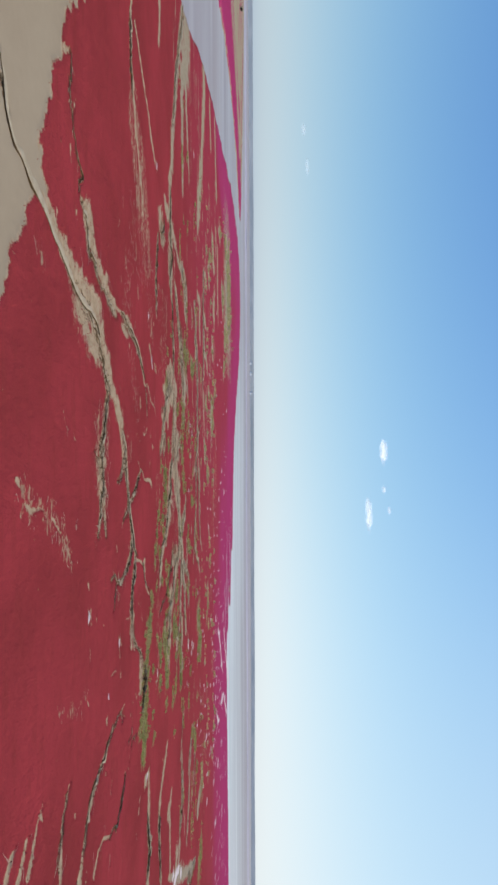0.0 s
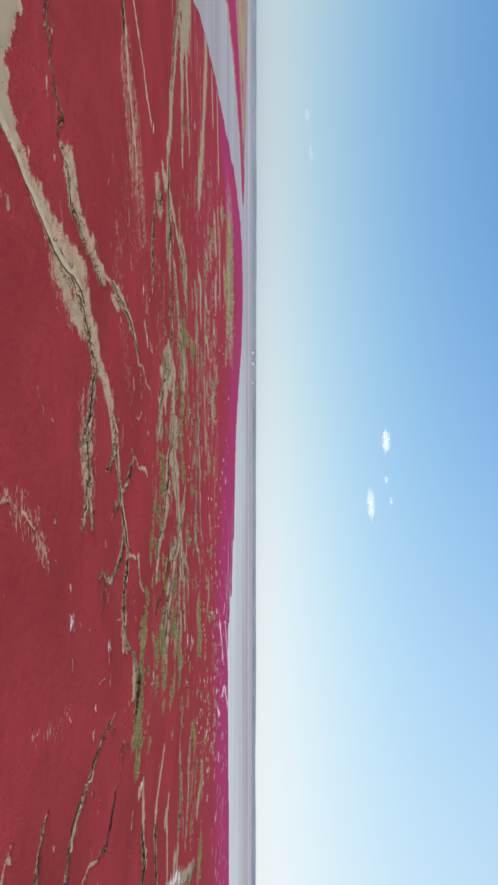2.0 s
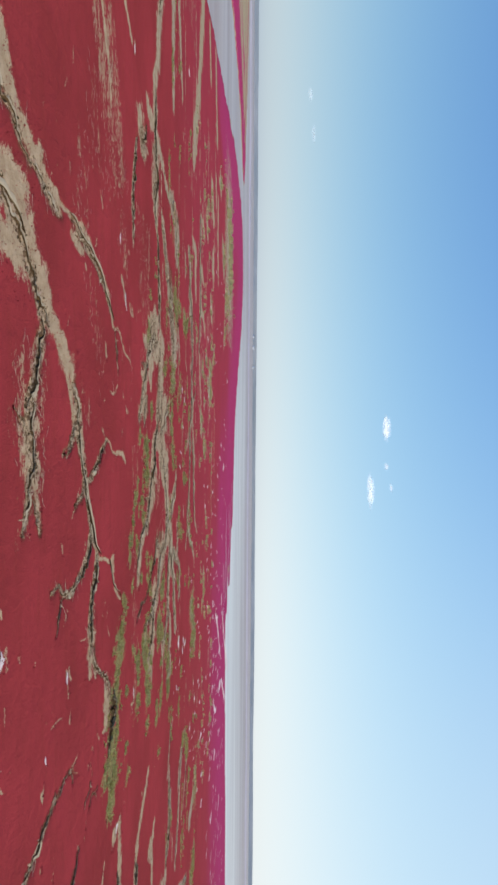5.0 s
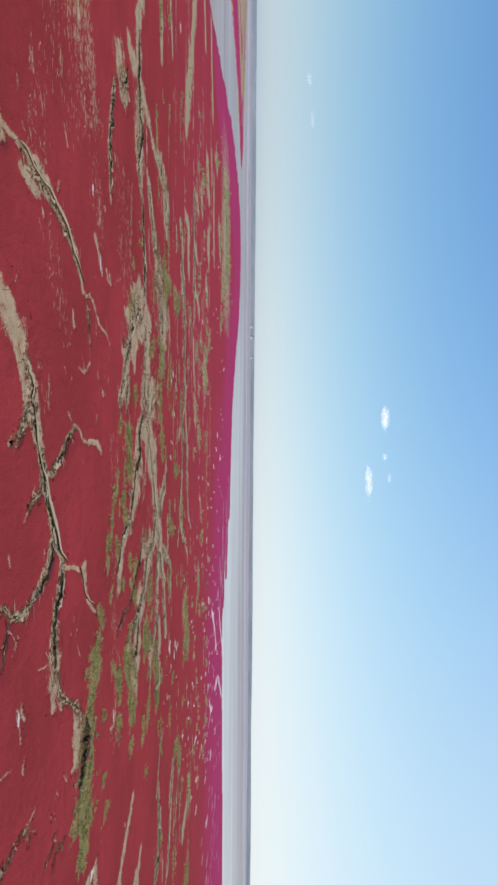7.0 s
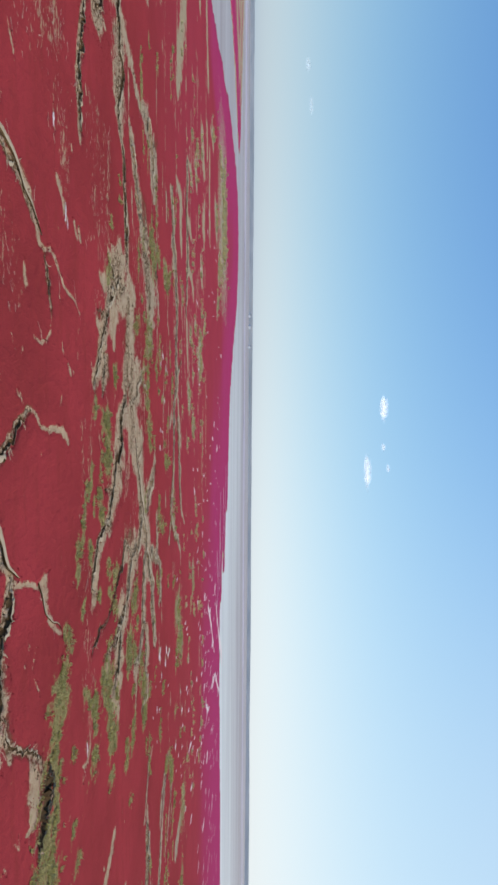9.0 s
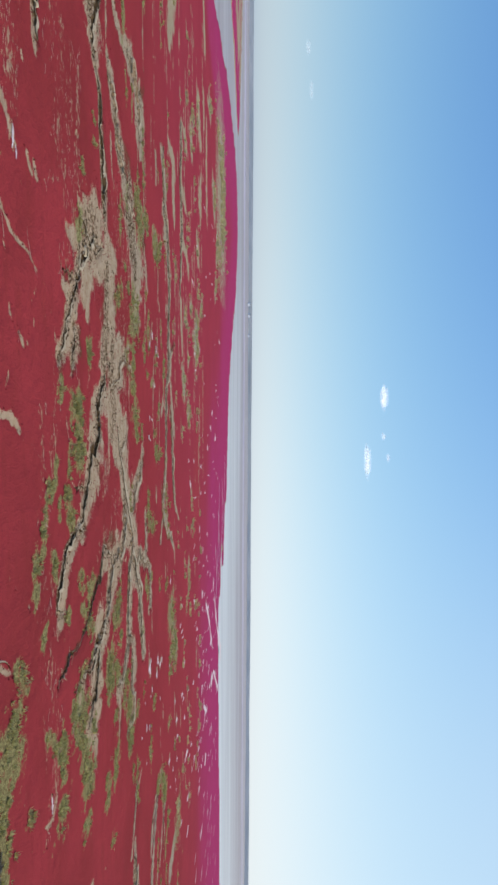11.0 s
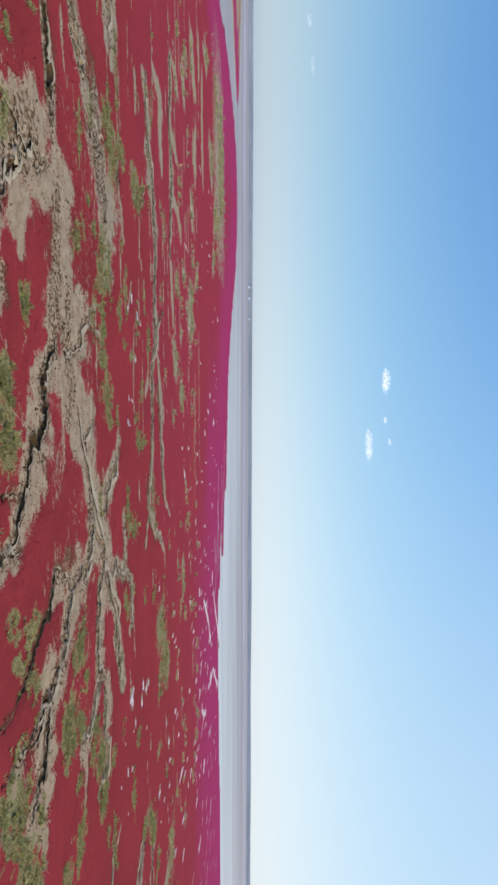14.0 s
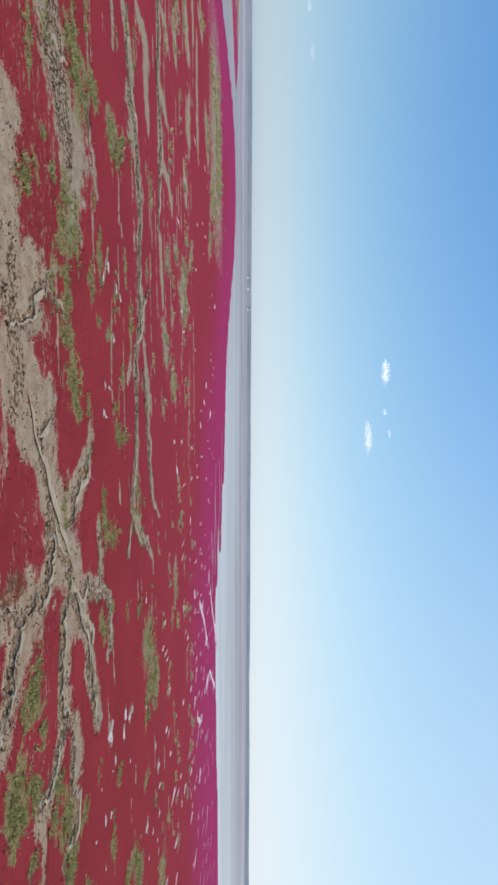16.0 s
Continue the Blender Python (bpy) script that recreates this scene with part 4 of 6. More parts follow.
grass((61.4, 232.1, 1.9), (64.2, 231.1, 2.4))
grass((60.8, 220.0, 2.2), (64.5, 219.9, 3.2), (68.7, 220.4, 3.1), (71.0, 220.5, 2.1))
grass((67.7, 228.9, 3.4), (69.1, 227.5, 3.3))
grass((76.7, 234.7, 2.4), (80.5, 235.3, 2.0))
grass((90.4, 243.7, 7.4), (93.6, 242.1, 5.1))
grass((88.8, 250.6, 3.8))
grass((67.9, 222.2, 3.8), (69.2, 221.4, 2.1))
grass((76.7, 225.7, 3.0))
grass((131.4, 281.8, 4.8))
grass((143.4, 297.1, 6.0))
grass((-11.0, 248.7, 4.3), (-8.4, 250.3, 6.5))
grass((-5.2, 244.1, 1.6), (-3.5, 248.6, 2.0))
grass((5.6, 253.9, 1.1), (6.0, 247.4, 0.8))
grass((17.7, 260.9, 2.9))
grass((25.8, 283.8, 5.5))
grass((7.4, 205.1, 2.3), (11.4, 204.7, 2.9), (15.3, 203.6, 3.2), (19.3, 203.5, 3.5))
grass((38.0, 202.3, 3.4), (40.1, 201.6, 2.0))
grass((42.7, 209.7, 2.6), (44.8, 209.9, 1.9))
grass((-1.5, 210.2, 2.2), (1.6, 210.6, 1.5))
grass((55.6, 209.2, 2.1))
grass((55.5, 204.1, 1.8))
grass((61.3, 221.3, 3.9), (67.5, 222.1, 3.4))
grass((67.5, 228.2, 3.6))
grass((62.5, 202.3, 2.5), (65.7, 201.9, 2.8))
grass((72.9, 203.9, 5.7))
grass((69.4, 209.4, 3.1))
grass((79.7, 238.7, 3.0), (89.2, 244.6, 5.6), (88.3, 239.4, 2.7))
grass((85.2, 225.7, 3.5))
grass((86.7, 217.8, 3.1))
thin((-23.0, 106.2, 4.9), (-20.1, 110.0, 5.6), (-17.8, 114.3, 3.5))
thin((-2, 123, 11), (4, 123, 11), (9.8, 124.1, 7.6), (16.8, 120.4, 3.8))
thin((10.7, 90.9, 0.9), (12.6, 95.3, 0.6))
thin((-26.4, 91.1, 2.0), (-25.4, 92.8, 1.7))
thin((-85, 154, 11), (-78, 156, 16), (-71, 161, 20), (-61, 166, 18), (-56, 172, 11))
thin((39.8, 149.1, 3.9), (46.2, 152.2, 3.9))
thin((43.3, 112.1, 0.9), (41.7, 102.9, 0.7), (39.0, 96.4, 0.6))
thin((-59, 166, 17), (-54, 169, 17), (-51, 173, 11), (-50.1, 177.7, 4.1))
thin((-41.4, 144.6, 3.2), (-38.8, 147.2, 2.8), (-37.7, 149.0, 1.9))
thin((-37.0, 178.0, 5.8), (-32.0, 177.9, 4.4))
thin((-50.5, 154.6, 2.0), (-48.8, 156.7, 2.1))
thin((-15.2, 151.1, 1.1), (-13.6, 154.3, 1.4), (-11.6, 156.1, 1.7))
thin((15.5, 185.7, 1.5), (17.7, 186.4, 1.3))
thin((-33.4, 196.3, 2.7), (-32.5, 197.2, 2.2))
thin((-23.4, 190.7, 0.6), (-29.5, 210.1, 0.7))
thin((33.8, 183.4, 1.0), (35.5, 185.8, 0.9))
thin((-47.8, 207.6, 1.8), (-28.5, 203.5, 2.2))
thin((35.5, 217.6, 2.9), (37.5, 225.3, 2.6))
thin((19.4, 214.7, 3.7), (23.7, 216.5, 3.1))
flecks((-42.9, 143.8, 4.0), (-43.2, 151.2, 4.8), (-44.6, 159.0, 3.6))
flecks((-53, 157, 17), (-48, 160, 17), (-47.2, 168.5, 6.1), (-50.0, 178.5, 3.7))
flecks((-34.4, 145.2, 9.4), (-28.6, 145.9, 7.6))
flecks((-38.1, 174.6, 8.7), (-34.3, 177.2, 7.7), (-29.5, 177.8, 5.3))
flecks((-20.2, 150.3, 6.4), (-15.5, 152.2, 6.2), (-9.4, 157.7, 6.2))
flecks((-3.3, 145.8, 3.3), (2.3, 149.4, 4.2))
flecks((-43, 198, 15), (-39, 200, 11), (-31.7, 197.1, 6.6))
flecks((-27.6, 201.1, 10.0), (-24, 203, 11), (-12.8, 197.7, 5.3))
flecks((-1.8, 194.7, 4.7), (5.0, 193.1, 4.7), (11.7, 191.5, 5.8))
flecks((11.4, 186.1, 6.5), (17.1, 187.3, 7.1), (22.4, 185.2, 6.0))
flecks((35.5, 185.8, 6.8), (51.4, 186.3, 6.6), (65.3, 189.1, 6.5))
flecks((-30, 236, 16), (-24, 240, 17), (-17, 241, 14))
flecks((-6, 238, 12), (7, 236, 12), (16, 231, 10))
flecks((33, 231, 12), (53, 230, 12), (65, 229, 13))
scars((-43.9, 224.8, 3.3), (-36.1, 224.2, 3.7), (-30.4, 223.4, 4.8), (-24.5, 223.9, 3.1))
scars((-18.8, 225.8, 3.3), (-12.8, 224.4, 4.9), (-6.3, 224.0, 5.9), (0.4, 222.5, 6.0), (3.5, 226.1, 5.7))
scars((7.7, 229.8, 3.5), (12.3, 230.3, 4.1), (16.6, 227.5, 3.5))
scars((-47.7, 235.7, 5.4), (-43.9, 239.9, 5.9), (-43.7, 245.0, 4.3))
scars((-23.4, 210.6, 2.7), (-23.7, 215.2, 6.8), (-19.0, 209.3, 2.3))
scars((-18.6, 213.7, 3.0), (-17.0, 213.0, 2.1))
scars((-30.3, 253.4, 4.5), (-26.8, 252.2, 5.2))
scars((19.4, 214.7, 2.3), (23.9, 217.6, 1.7))
scars((35.5, 217.6, 1.5), (37.5, 225.3, 1.8))
scars((-44, 262, 11), (-35.5, 265.7, 7.9))
scars((-3.3, 229.6, 2.5), (0.7, 230.0, 3.5), (4.9, 228.6, 3.9), (7.7, 228.3, 3.4), (11.8, 229.5, 2.5), (16.0, 229.0, 2.5))
scars((22.8, 236.1, 2.5), (28.1, 238.9, 2.6), (34.0, 238.9, 3.8), (38.2, 238.9, 4.5), (41.1, 237.3, 4.2), (43.5, 234.7, 4.2))
scars((-25.0, 256.0, 4.0), (-20.0, 253.9, 4.0), (-13.4, 251.7, 4.0))
scars((-33.8, 241.9, 2.3), (-33.8, 246.4, 1.9))
scars((38.5, 226.2, 3.0))
scars((51.8, 222.0, 2.6), (54.9, 219.9, 2.9))
scars((-3.0, 205.2, 3.1), (0.3, 206.3, 3.2))
scars((-45.5, 245.7, 7.0), (-36.1, 248.7, 9.6), (-26.1, 252.6, 8.7))
scars((-76.4, 269.2, 3.6), (-64.1, 260.3, 3.4))
scars((-1.6, 142.2, 2.2), (3.9, 144.6, 2.0), (9.7, 146.2, 1.8), (16.7, 148.5, 1.7), (21.0, 150.8, 1.7))
scars((-71.6, 217.8, 9.5), (-62.1, 217.6, 8.2))
scars((-69.4, 199.9, 9.7))
pool(156.7, 225.5, 5.2, 33.6, -1)
pool(-9.2, 278.7, 2.3, 2.4, -7)
pool(-6.4, 274.7, 2.2, 1.8, -7)
pool(-5.5, 284.7, 3.0, 2.7, -7)
pool(-3.9, 288.9, 1.5, 1.7, -7)
pool(14.6, 273.5, 2.0, 1.4, -7)
pool(15.3, 277.2, 0.9, 2.4, -7)
pool(19.9, 272.0, 1.6, 2.7, -7)
pool(20.9, 273.7, 0.9, 2.3, -7)
pool(5.4, 281.9, 1.0, 2.6, -7)
pool(88.5, 271.2, 4.1, 5.7, -7)
pool(86.7, 272.4, 2.4, 2.3, -7)
pool(95.9, 282.7, 3.2, 4.1, -7)
pool(91.9, 284.4, 3.2, 3.5, -7)
pool(95.5, 289.2, 1.4, 7.5, -7)
pool(95.2, 292.0, 2.0, 3.1, -6)
pool(96.0, 274.0, 2.2, 2.5, -7)
pool(137.7, 328.6, 3.3, 7.9, -6)
pool(174.0, 363.6, 4.9, 17.8, -6)
pool(182.6, 373.3, 2.8, 13.0, -6)
pool(199.6, 398.1, 4.7, 8.0, -6)
pool(248.8, 473.0, 7.5, 18.0, -5)
pool(211.4, 427.2, 4.1, 9.8, -5)
pool(216.1, 472.2, 4.7, 25.3, -5)
pool(221.5, 487.3, 3.5, 18.3, -5)
pool(98.0, 347.7, 3.5, 5.6, -6)
pool(104.3, 341.8, 2.3, 6.7, -6)
pool(108.9, 346.5, 1.6, 11.4, -6)
pool(112.8, 350.2, 2.0, 5.9, -6)
pool(116.1, 401.9, 4.5, 9.1, -6)
pool(137.0, 418.5, 3.8, 7.9, -6)
pool(136.7, 346.3, 3.2, 7.7, -6)
pool(141.4, 351.4, 2.1, 6.5, -6)
pool(127.5, 355.8, 4.1, 6.5, -6)
pool(145.6, 331.2, 2.8, 5.6, -6)
pool(143.6, 322.3, 3.6, 5.1, -6)
pool(154.0, 329.1, 2.2, 4.2, -6)
pool(140.8, 307.7, 2.6, 6.6, -6)
pool(150.0, 316.4, 1.7, 3.7, -6)
pool(159.5, 323.9, 2.2, 2.7, -6)
pool(198.1, 366.3, 4.6, 10.8, -6)
pool(274.6, 439.2, 5.0, 20.0, -5)
pool(236.7, 427.7, 3.5, 13.9, -5)
pool(102.4, 264.2, 2.6, 2.2, -7)
pool(105.0, 268.8, 1.4, 3.0, -7)
pool(214.5, 366.4, 4.6, 11.3, -6)
pool(152.3, 356.3, 4.2, 5.2, -6)
pool(127.7, 324.1, 2.1, 3.7, -6)
pool(148.4, 373.2, 2.3, 5.9, -6)
pool(157.3, 397.8, 3.0, 7.2, -6)
pool(75.7, 313.1, 3.2, 2.8, -6)
pool(39.4, 377.6, 3.0, 8.2, -6)
pool(51.5, 384.9, 4.5, 7.1, -6)
pool(42.4, 401.0, 2.8, 6.0, -6)
pool(50.9, 445.3, 2.8, 8.4, -5)
pool(44.6, 495.0, 4.6, 11.4, -5)
pool(44.5, 575.0, 8.0, 17.3, -4)
pool(23.3, 539.7, 5.1, 14.4, -5)
pool(33.4, 524.9, 4.2, 13.4, -5)
pool(-36.0, 632.8, 5.3, 22.0, -4)
pool(-15.7, 438.3, 3.7, 5.1, -6)
pool(129.9, 452.7, 6.6, 9.7, -5)
pool(85.2, 433.8, 5.0, 5.4, -5)
pool(103.1, 455.2, 4.2, 6.3, -5)
pool(154.9, 497.2, 3.5, 21.7, -5)
pool(170.9, 508.7, 7.2, 14.1, -5)
pool(192.0, 530.7, 6.9, 27.0, -5)
pool(169.2, 428.5, 2.8, 12.0, -5)
pool(187.2, 447.4, 6.7, 10.5, -5)
pool(204.7, 462.4, 7.1, 7.8, -5)
pool(239.6, 571.9, 4.3, 20.6, -4)
pool(263.8, 596.7, 10.2, 15.6, -4)
pool(222.5, 533.3, 7.9, 17.1, -5)
pool(219.4, 513.8, 5.2, 10.4, -5)
pool(158.3, 554.6, 12.1, 11.5, -5)
pool(192.8, 581.8, 13.0, 13.5, -4)
pool(234.1, 621.0, 17.3, 16.6, -4)
pool(175.5, 458.2, 3.1, 10.9, -5)
pool(182.7, 384.8, 2.4, 7.0, -6)
pool(233.6, 443.1, 3.1, 7.5, -5)
pool(315.7, 525.6, 4.0, 12.8, -5)
pool(197.9, 387.4, 2.0, 5.0, -6)
pool(190.9, 341.9, 2.9, 7.1, -6)
pool(165.0, 325.6, 2.2, 2.8, -6)
pool(152.0, 309.2, 1.7, 2.3, -6)
pool(96.7, 271.3, 0.7, 1.2, -7)
pool(106.4, 287.9, 1.1, 1.5, -7)
pool(103.3, 275.9, 0.8, 1.3, -7)
pool(93.8, 262.0, 1.1, 1.0, -7)
pool(101.0, 256.9, 1.1, 1.5, -7)
pool(112.2, 263.0, 0.9, 1.2, -7)
pool(105.8, 309.8, 1.6, 2.0, -6)
pool(30.0, 113.6, 2.6, 2.2, -0)
pool(42.5, 137.4, 2.2, 1.7, -1)
pool(49.9, 127.7, 1.6, 1.0, -1)
pool(-24.2, 179.0, 3.6, 1.9, -1)
pool(-143.0, 300.4, 4.0, 6.1, -2)
pool(-85.1, 189.8, 2.4, 2.3, -1)
pool(-36.0, 173.8, 2.5, 1.8, -1)
pool(67.8, 186.3, 3.0, 1.5, -2)
pool(-22.6, 179.8, 1.8, 0.8, -2)

mud((-18.7, 199.6, 2.5), (-18.2, 202.9, 4.5), (-18.3, 207.4, 4.5), (-17.9, 210.8, 4))
mud((-9.8, 197.6, 2.5), (-8.4, 200.8, 3.5), (-5.7, 203.0, 3.5))
mud((0.7, 194.6, 4), (-1.1, 199.0, 5), (-3.1, 204.0, 4), (-0.4, 205.0, 2.5))
grass((-21.2, 205.1, 2.6), (-20.0, 206.9, 2.6))
thin((-32.4, 205.5, 2), (-27.5, 206.3, 3), (-24.3, 208.6, 5))
thin((-28.2, 214.8, 3), (-25.8, 217.9, 4))
bed((-11.9, 197.8, 0.7), (-12.4, 201.2, 0.8), (-12.6, 204.2, 0.9))
grass((-42.7, 216.2, 2))
grass((-38.7, 216.6, 1.8))
grass((-40.5, 254.3, 2.5), (-40.7, 263.0, 4), (-38.5, 270.7, 3.5))
grass((-19.4, 251.8, 2.5), (-13.1, 253.6, 3.5), (-8.0, 254.8, 3.5))
grass((22.6, 196.2, 2.5), (26.0, 197.3, 3.2), (29.1, 198.4, 2.5))
mud((31.5, 200.0, 3.5), (34.5, 195.0, 4.5), (38.1, 192.5, 4.5), (41.7, 191.6, 4))
thin((36.6, 218.4, 3), (39.0, 224.4, 3))
bed((30.2, 205.7, 0.9), (30.9, 199.7, 1), (31.7, 195.1, 1.2), (34.3, 193.7, 1.2), (36.7, 191.9, 1.1), (38.6, 190.4, 0.9), (41.6, 191.5, 0.6))
grass((54.2, 203.3, 2.2), (57.0, 200.9, 2.8), (59.6, 198.7, 3.5), (62.1, 197.1, 2.5))
grass((60.5, 206.5, 2), (63.5, 204.4, 3), (65.9, 200.8, 2.5))
mud((57.1, 203.8, 3.5), (59.9, 200.7, 4.5), (62.5, 198.4, 3.5))
bed((49.6, 200.3, 0.8), (49.3, 197.5, 0.9), (49.9, 195.3, 0.8), (50.3, 191.9, 0.8), (51.6, 189.7, 0.5))
bed((65.2, 209.4, 1.2), (66.1, 207.3, 1.8), (67.4, 206.2, 1.6))
mud((68.4, 210.5, 2.5), (73.3, 210.7, 2.5), (76.2, 209.7, 1.5))
bed((106.1, 250.7, 0.5), (112.1, 247.1, 0.6), (117.9, 243.8, 0.7))
bed((131.0, 281.3, 0.5), (134.6, 273.7, 0.6), (139.7, 267.0, 0.7))
bed((142.3, 297.2, 0.5), (152.1, 294.3, 0.6), (161.7, 290.8, 0.7))
mud((-14.0, 169.6, 0.6), (-8.3, 171.9, 0.5), (-4.8, 171.0, 0.5), (-3.0, 167.6, 0.5), (-3.3, 163.9, 0.4))
grass((8.5, 200.1, 2.5), (15.2, 203.5, 3.5), (20.1, 201.6, 2.5))
grass((22.7, 195.5, 2.5), (27.9, 197.3, 2.5))
grass((19.7, 188.3, 1.8), (25.6, 185.8, 2.5))
grass((29.3, 182.7, 2.5), (34.6, 181.8, 2.5))
grass((43.9, 202.9, 2.5), (50.5, 209.6, 3.5))
grass((57.1, 186.1, 2.5), (65.4, 191.5, 2.5))

bed((-1.0, 123.8, 0.8), (4.0, 123.0, 0.7), (9.0, 124.0, 0.7), (14.0, 122.0, 0.5), (17.0, 120.4, 0.4))
bed((4.0, 123.2, 0.5), (2.5, 119.8, 0.5), (0.5, 118.6, 0.4))
bed((12.0, 123.0, 0.4), (17.6, 126.4, 0.4))
bed((-48.8, 77.4, 1.8), (-46.6, 78.2, 1.6), (-44.8, 78.7, 1.3), (-43.2, 79.3, 0.8))
thin((-6.0, 126.5, 5.0), (2.0, 123.0, 6.0), (10.0, 124.2, 5.0), (16.0, 121.5, 3.0))

grass((-42.4, 256.1, 5), (-39.5, 259.6, 7), (-36.0, 262.7, 7), (-34.5, 264.9, 4))
grass((-39.6, 283.8, 5), (-35.9, 285.8, 8), (-33.2, 289.1, 6))
grass((-17.0, 251.7, 4), (-12.2, 250.5, 5), (-7.9, 252.0, 5))
grass((7.2, 203.8, 3), (10.3, 203.0, 4), (14.9, 204.0, 5), (19.1, 204.0, 4))
grass((57.8, 196.9, 3), (64.3, 199.2, 4), (71.9, 204.2, 5), (77.6, 204.6, 4))
grass((62.4, 222.3, 4), (68.3, 224.3, 4))
grass((79.6, 241.1, 4), (89.7, 243.8, 4))
mud((65.8, 206.5, 1.2), (72.2, 209.6, 1.5), (75.8, 209.3, 1.0))
bed((52.8, 220.8, 0.5), (56.0, 214.0, 0.5), (57.1, 209.0, 0.6), (56.1, 203.1, 0.5), (56.7, 197.7, 0.4))
bed((68.4, 244.7, 0.4), (70.8, 236.9, 0.5), (73.6, 233.5, 0.4))
bed((-11.6, 328.0, 0.3), (-4.4, 316.4, 0.4), (6.7, 306.1, 0.4))
bed((35.9, 293.3, 0.3), (44.8, 296.9, 0.4))
thin((60.3, 190.8, 4), (63.2, 187.6, 5), (69.0, 186.5, 5))
thin((20.2, 223.5, 5), (23.4, 220.8, 6), (26.6, 219.4, 4))
grass((58.4, 191.6, 2), (62.6, 190.6, 3), (67.8, 192.0, 3))
pool(159.1, 231.0, 6.0, 10.0, -3)
pool(151.5, 219.0, 4.0, 8.0, 4)
pool(166.0, 240.0, 5.0, 9.0, -8)
mud((131.7, 286.6, 3), (139.6, 276.6, 5), (149.3, 271.0, 6), (158.7, 265.7, 6), (166.3, 260.6, 6))
bed((134.9, 282.5, 0.8), (143.9, 272.9, 1.0), (158.7, 265.7, 1.0), (167.0, 261.4, 1.0))
mud((88.9, 171.4, 1.5), (88.6, 168.5, 3.5), (88.1, 166.2, 3.5))
mud((123.6, 215.2, 2), (123.8, 211.8, 4), (123.2, 208.2, 5))
bed((60.5, 139.7, 0.3), (56.7, 138.1, 0.3), (58.2, 135.8, 0.4), (59.3, 132.6, 0.4))
bed((66.9, 149.9, 0.25), (68.8, 146.1, 0.3))
grass((156.8, 303.5, 3), (166.6, 295.4, 4))
pool(88.7, 168.9, 2.0, 4.0, 10)

SHORE = [(-172, -3000), (-172, 60), (-180, 195), (-186, 250), (-195, 280), (-207, 307), (-229, 362), (-251, 434), (-283, 556), (-307, 658),
         (-345, 800), (-370, 960), (-383, 1100), (-375, 1200), (-340, 1265), (-283, 1275), (-223, 1230), (-160, 1175), (-95, 1027), (-45, 935),
         (10, 860), (50, 835), (84, 808), (117, 787), (150, 750), (180, 685), (200, 640), (230, 617), (299, 620), (370, 633), (444, 648), (520, 658),
         (1200, 720), (2600, 790), (4800, 900), (4800, -3000)]
FAR_BANK = [(-325, 360), (-365, 462), (-400, 543), (-433, 625), (-458, 708), (-495, 860), (-512, 965), (-515, 1060), (-502, 1130), (-498, 1235),
            (-497, 1330), (-580, 1430), (-780, 1580), (-1089, 1790), (-1476, 1961), (-2600, 2500), (-4800, 3300), (-4800, -500), (-600, -200)]


def graded(core_a, core_b, fine, grow, limit):
    """Coordinates with even steps in the core, wider and wider towards the limits on both sides."""
    core = list(np.arange(core_a, core_b + fine, fine))
    up, gap = core[-1], fine
    while up < limit[1]:
        gap *= grow[1]
        up += gap
        core.append(up)
    down, gap, low = core[0], fine, []
    while down > limit[0]:
        gap *= grow[0]
        down -= gap
        low.append(down)
    return np.array(low[::-1] + core)


xs = graded(-58.0, 98.0, 0.34, (1.0125, 1.0125), (-4800, 4800))
ys = graded(82.0, 262.0, 0.5, (1.05, 1.0175), (-3000, 4900))
X, Y = np.meshgrid(xs, ys)
wob = np.clip((Y - 100) / 600, 0.25, 6)
XW = X + wob * (2.2 * (soft_noise(X / 3.1, Y / 3.1, 1) - 0.5) + 1.2 * (soft_noise(X / 0.9, Y / 0.9, 2) - 0.5))
YW = Y + wob * (2.2 * (soft_noise(X / 3.1, Y / 3.1, 3) - 0.5) + 1.2 * (soft_noise(X / 0.9, Y / 0.9, 4) - 0.5))


RAG = 0.45 * soft_noise(X / 4.3, Y / 4.3, 51) + 0.35 * soft_noise(X / 1.7, Y / 1.7, 52) + 0.2 * soft_noise(X / 0.7, Y / 0.7, 53)


def stroke(into, line, reach, ragged=0.0):
    """Raises the sheet's field to the depth inside the line's band: half width less the distance, in metres;
    ragged: the band comes and goes in width, and the depth is a share of the width."""
    pairs = list(zip(line, line[1:])) or [(line[0], line[0])]
    for (ax, ay, aw), (bx, by, bw) in pairs:
        r = max(aw, bw) / 2 + reach
        i0, i1 = np.searchsorted(xs, (min(ax, bx) - r, max(ax, bx) + r))
        j0, j1 = np.searchsorted(ys, (min(ay, by) - r, max(ay, by) + r))
        if i1 <= i0 or j1 <= j0:
            continue
        px, py = XW[j0:j1, i0:i1] - ax, YW[j0:j1, i0:i1] - ay
        dx, dy = bx - ax, by - ay
        u = np.clip((px * dx + py * dy) / max(dx * dx + dy * dy, 1e-6), 0, 1)
        w, far = aw + (bw - aw) * u, np.hypot(px - u * dx, py - u * dy)
        inside = w / 2 - far
        if ragged:
            inside = (w * (ragged - 0.37 + 0.74 * RAG[j0:j1, i0:i1]) - far) / (0.30 * w + 0.22)
        np.maximum(into[j0:j1, i0:i1], inside, out=into[j0:j1, i0:i1])


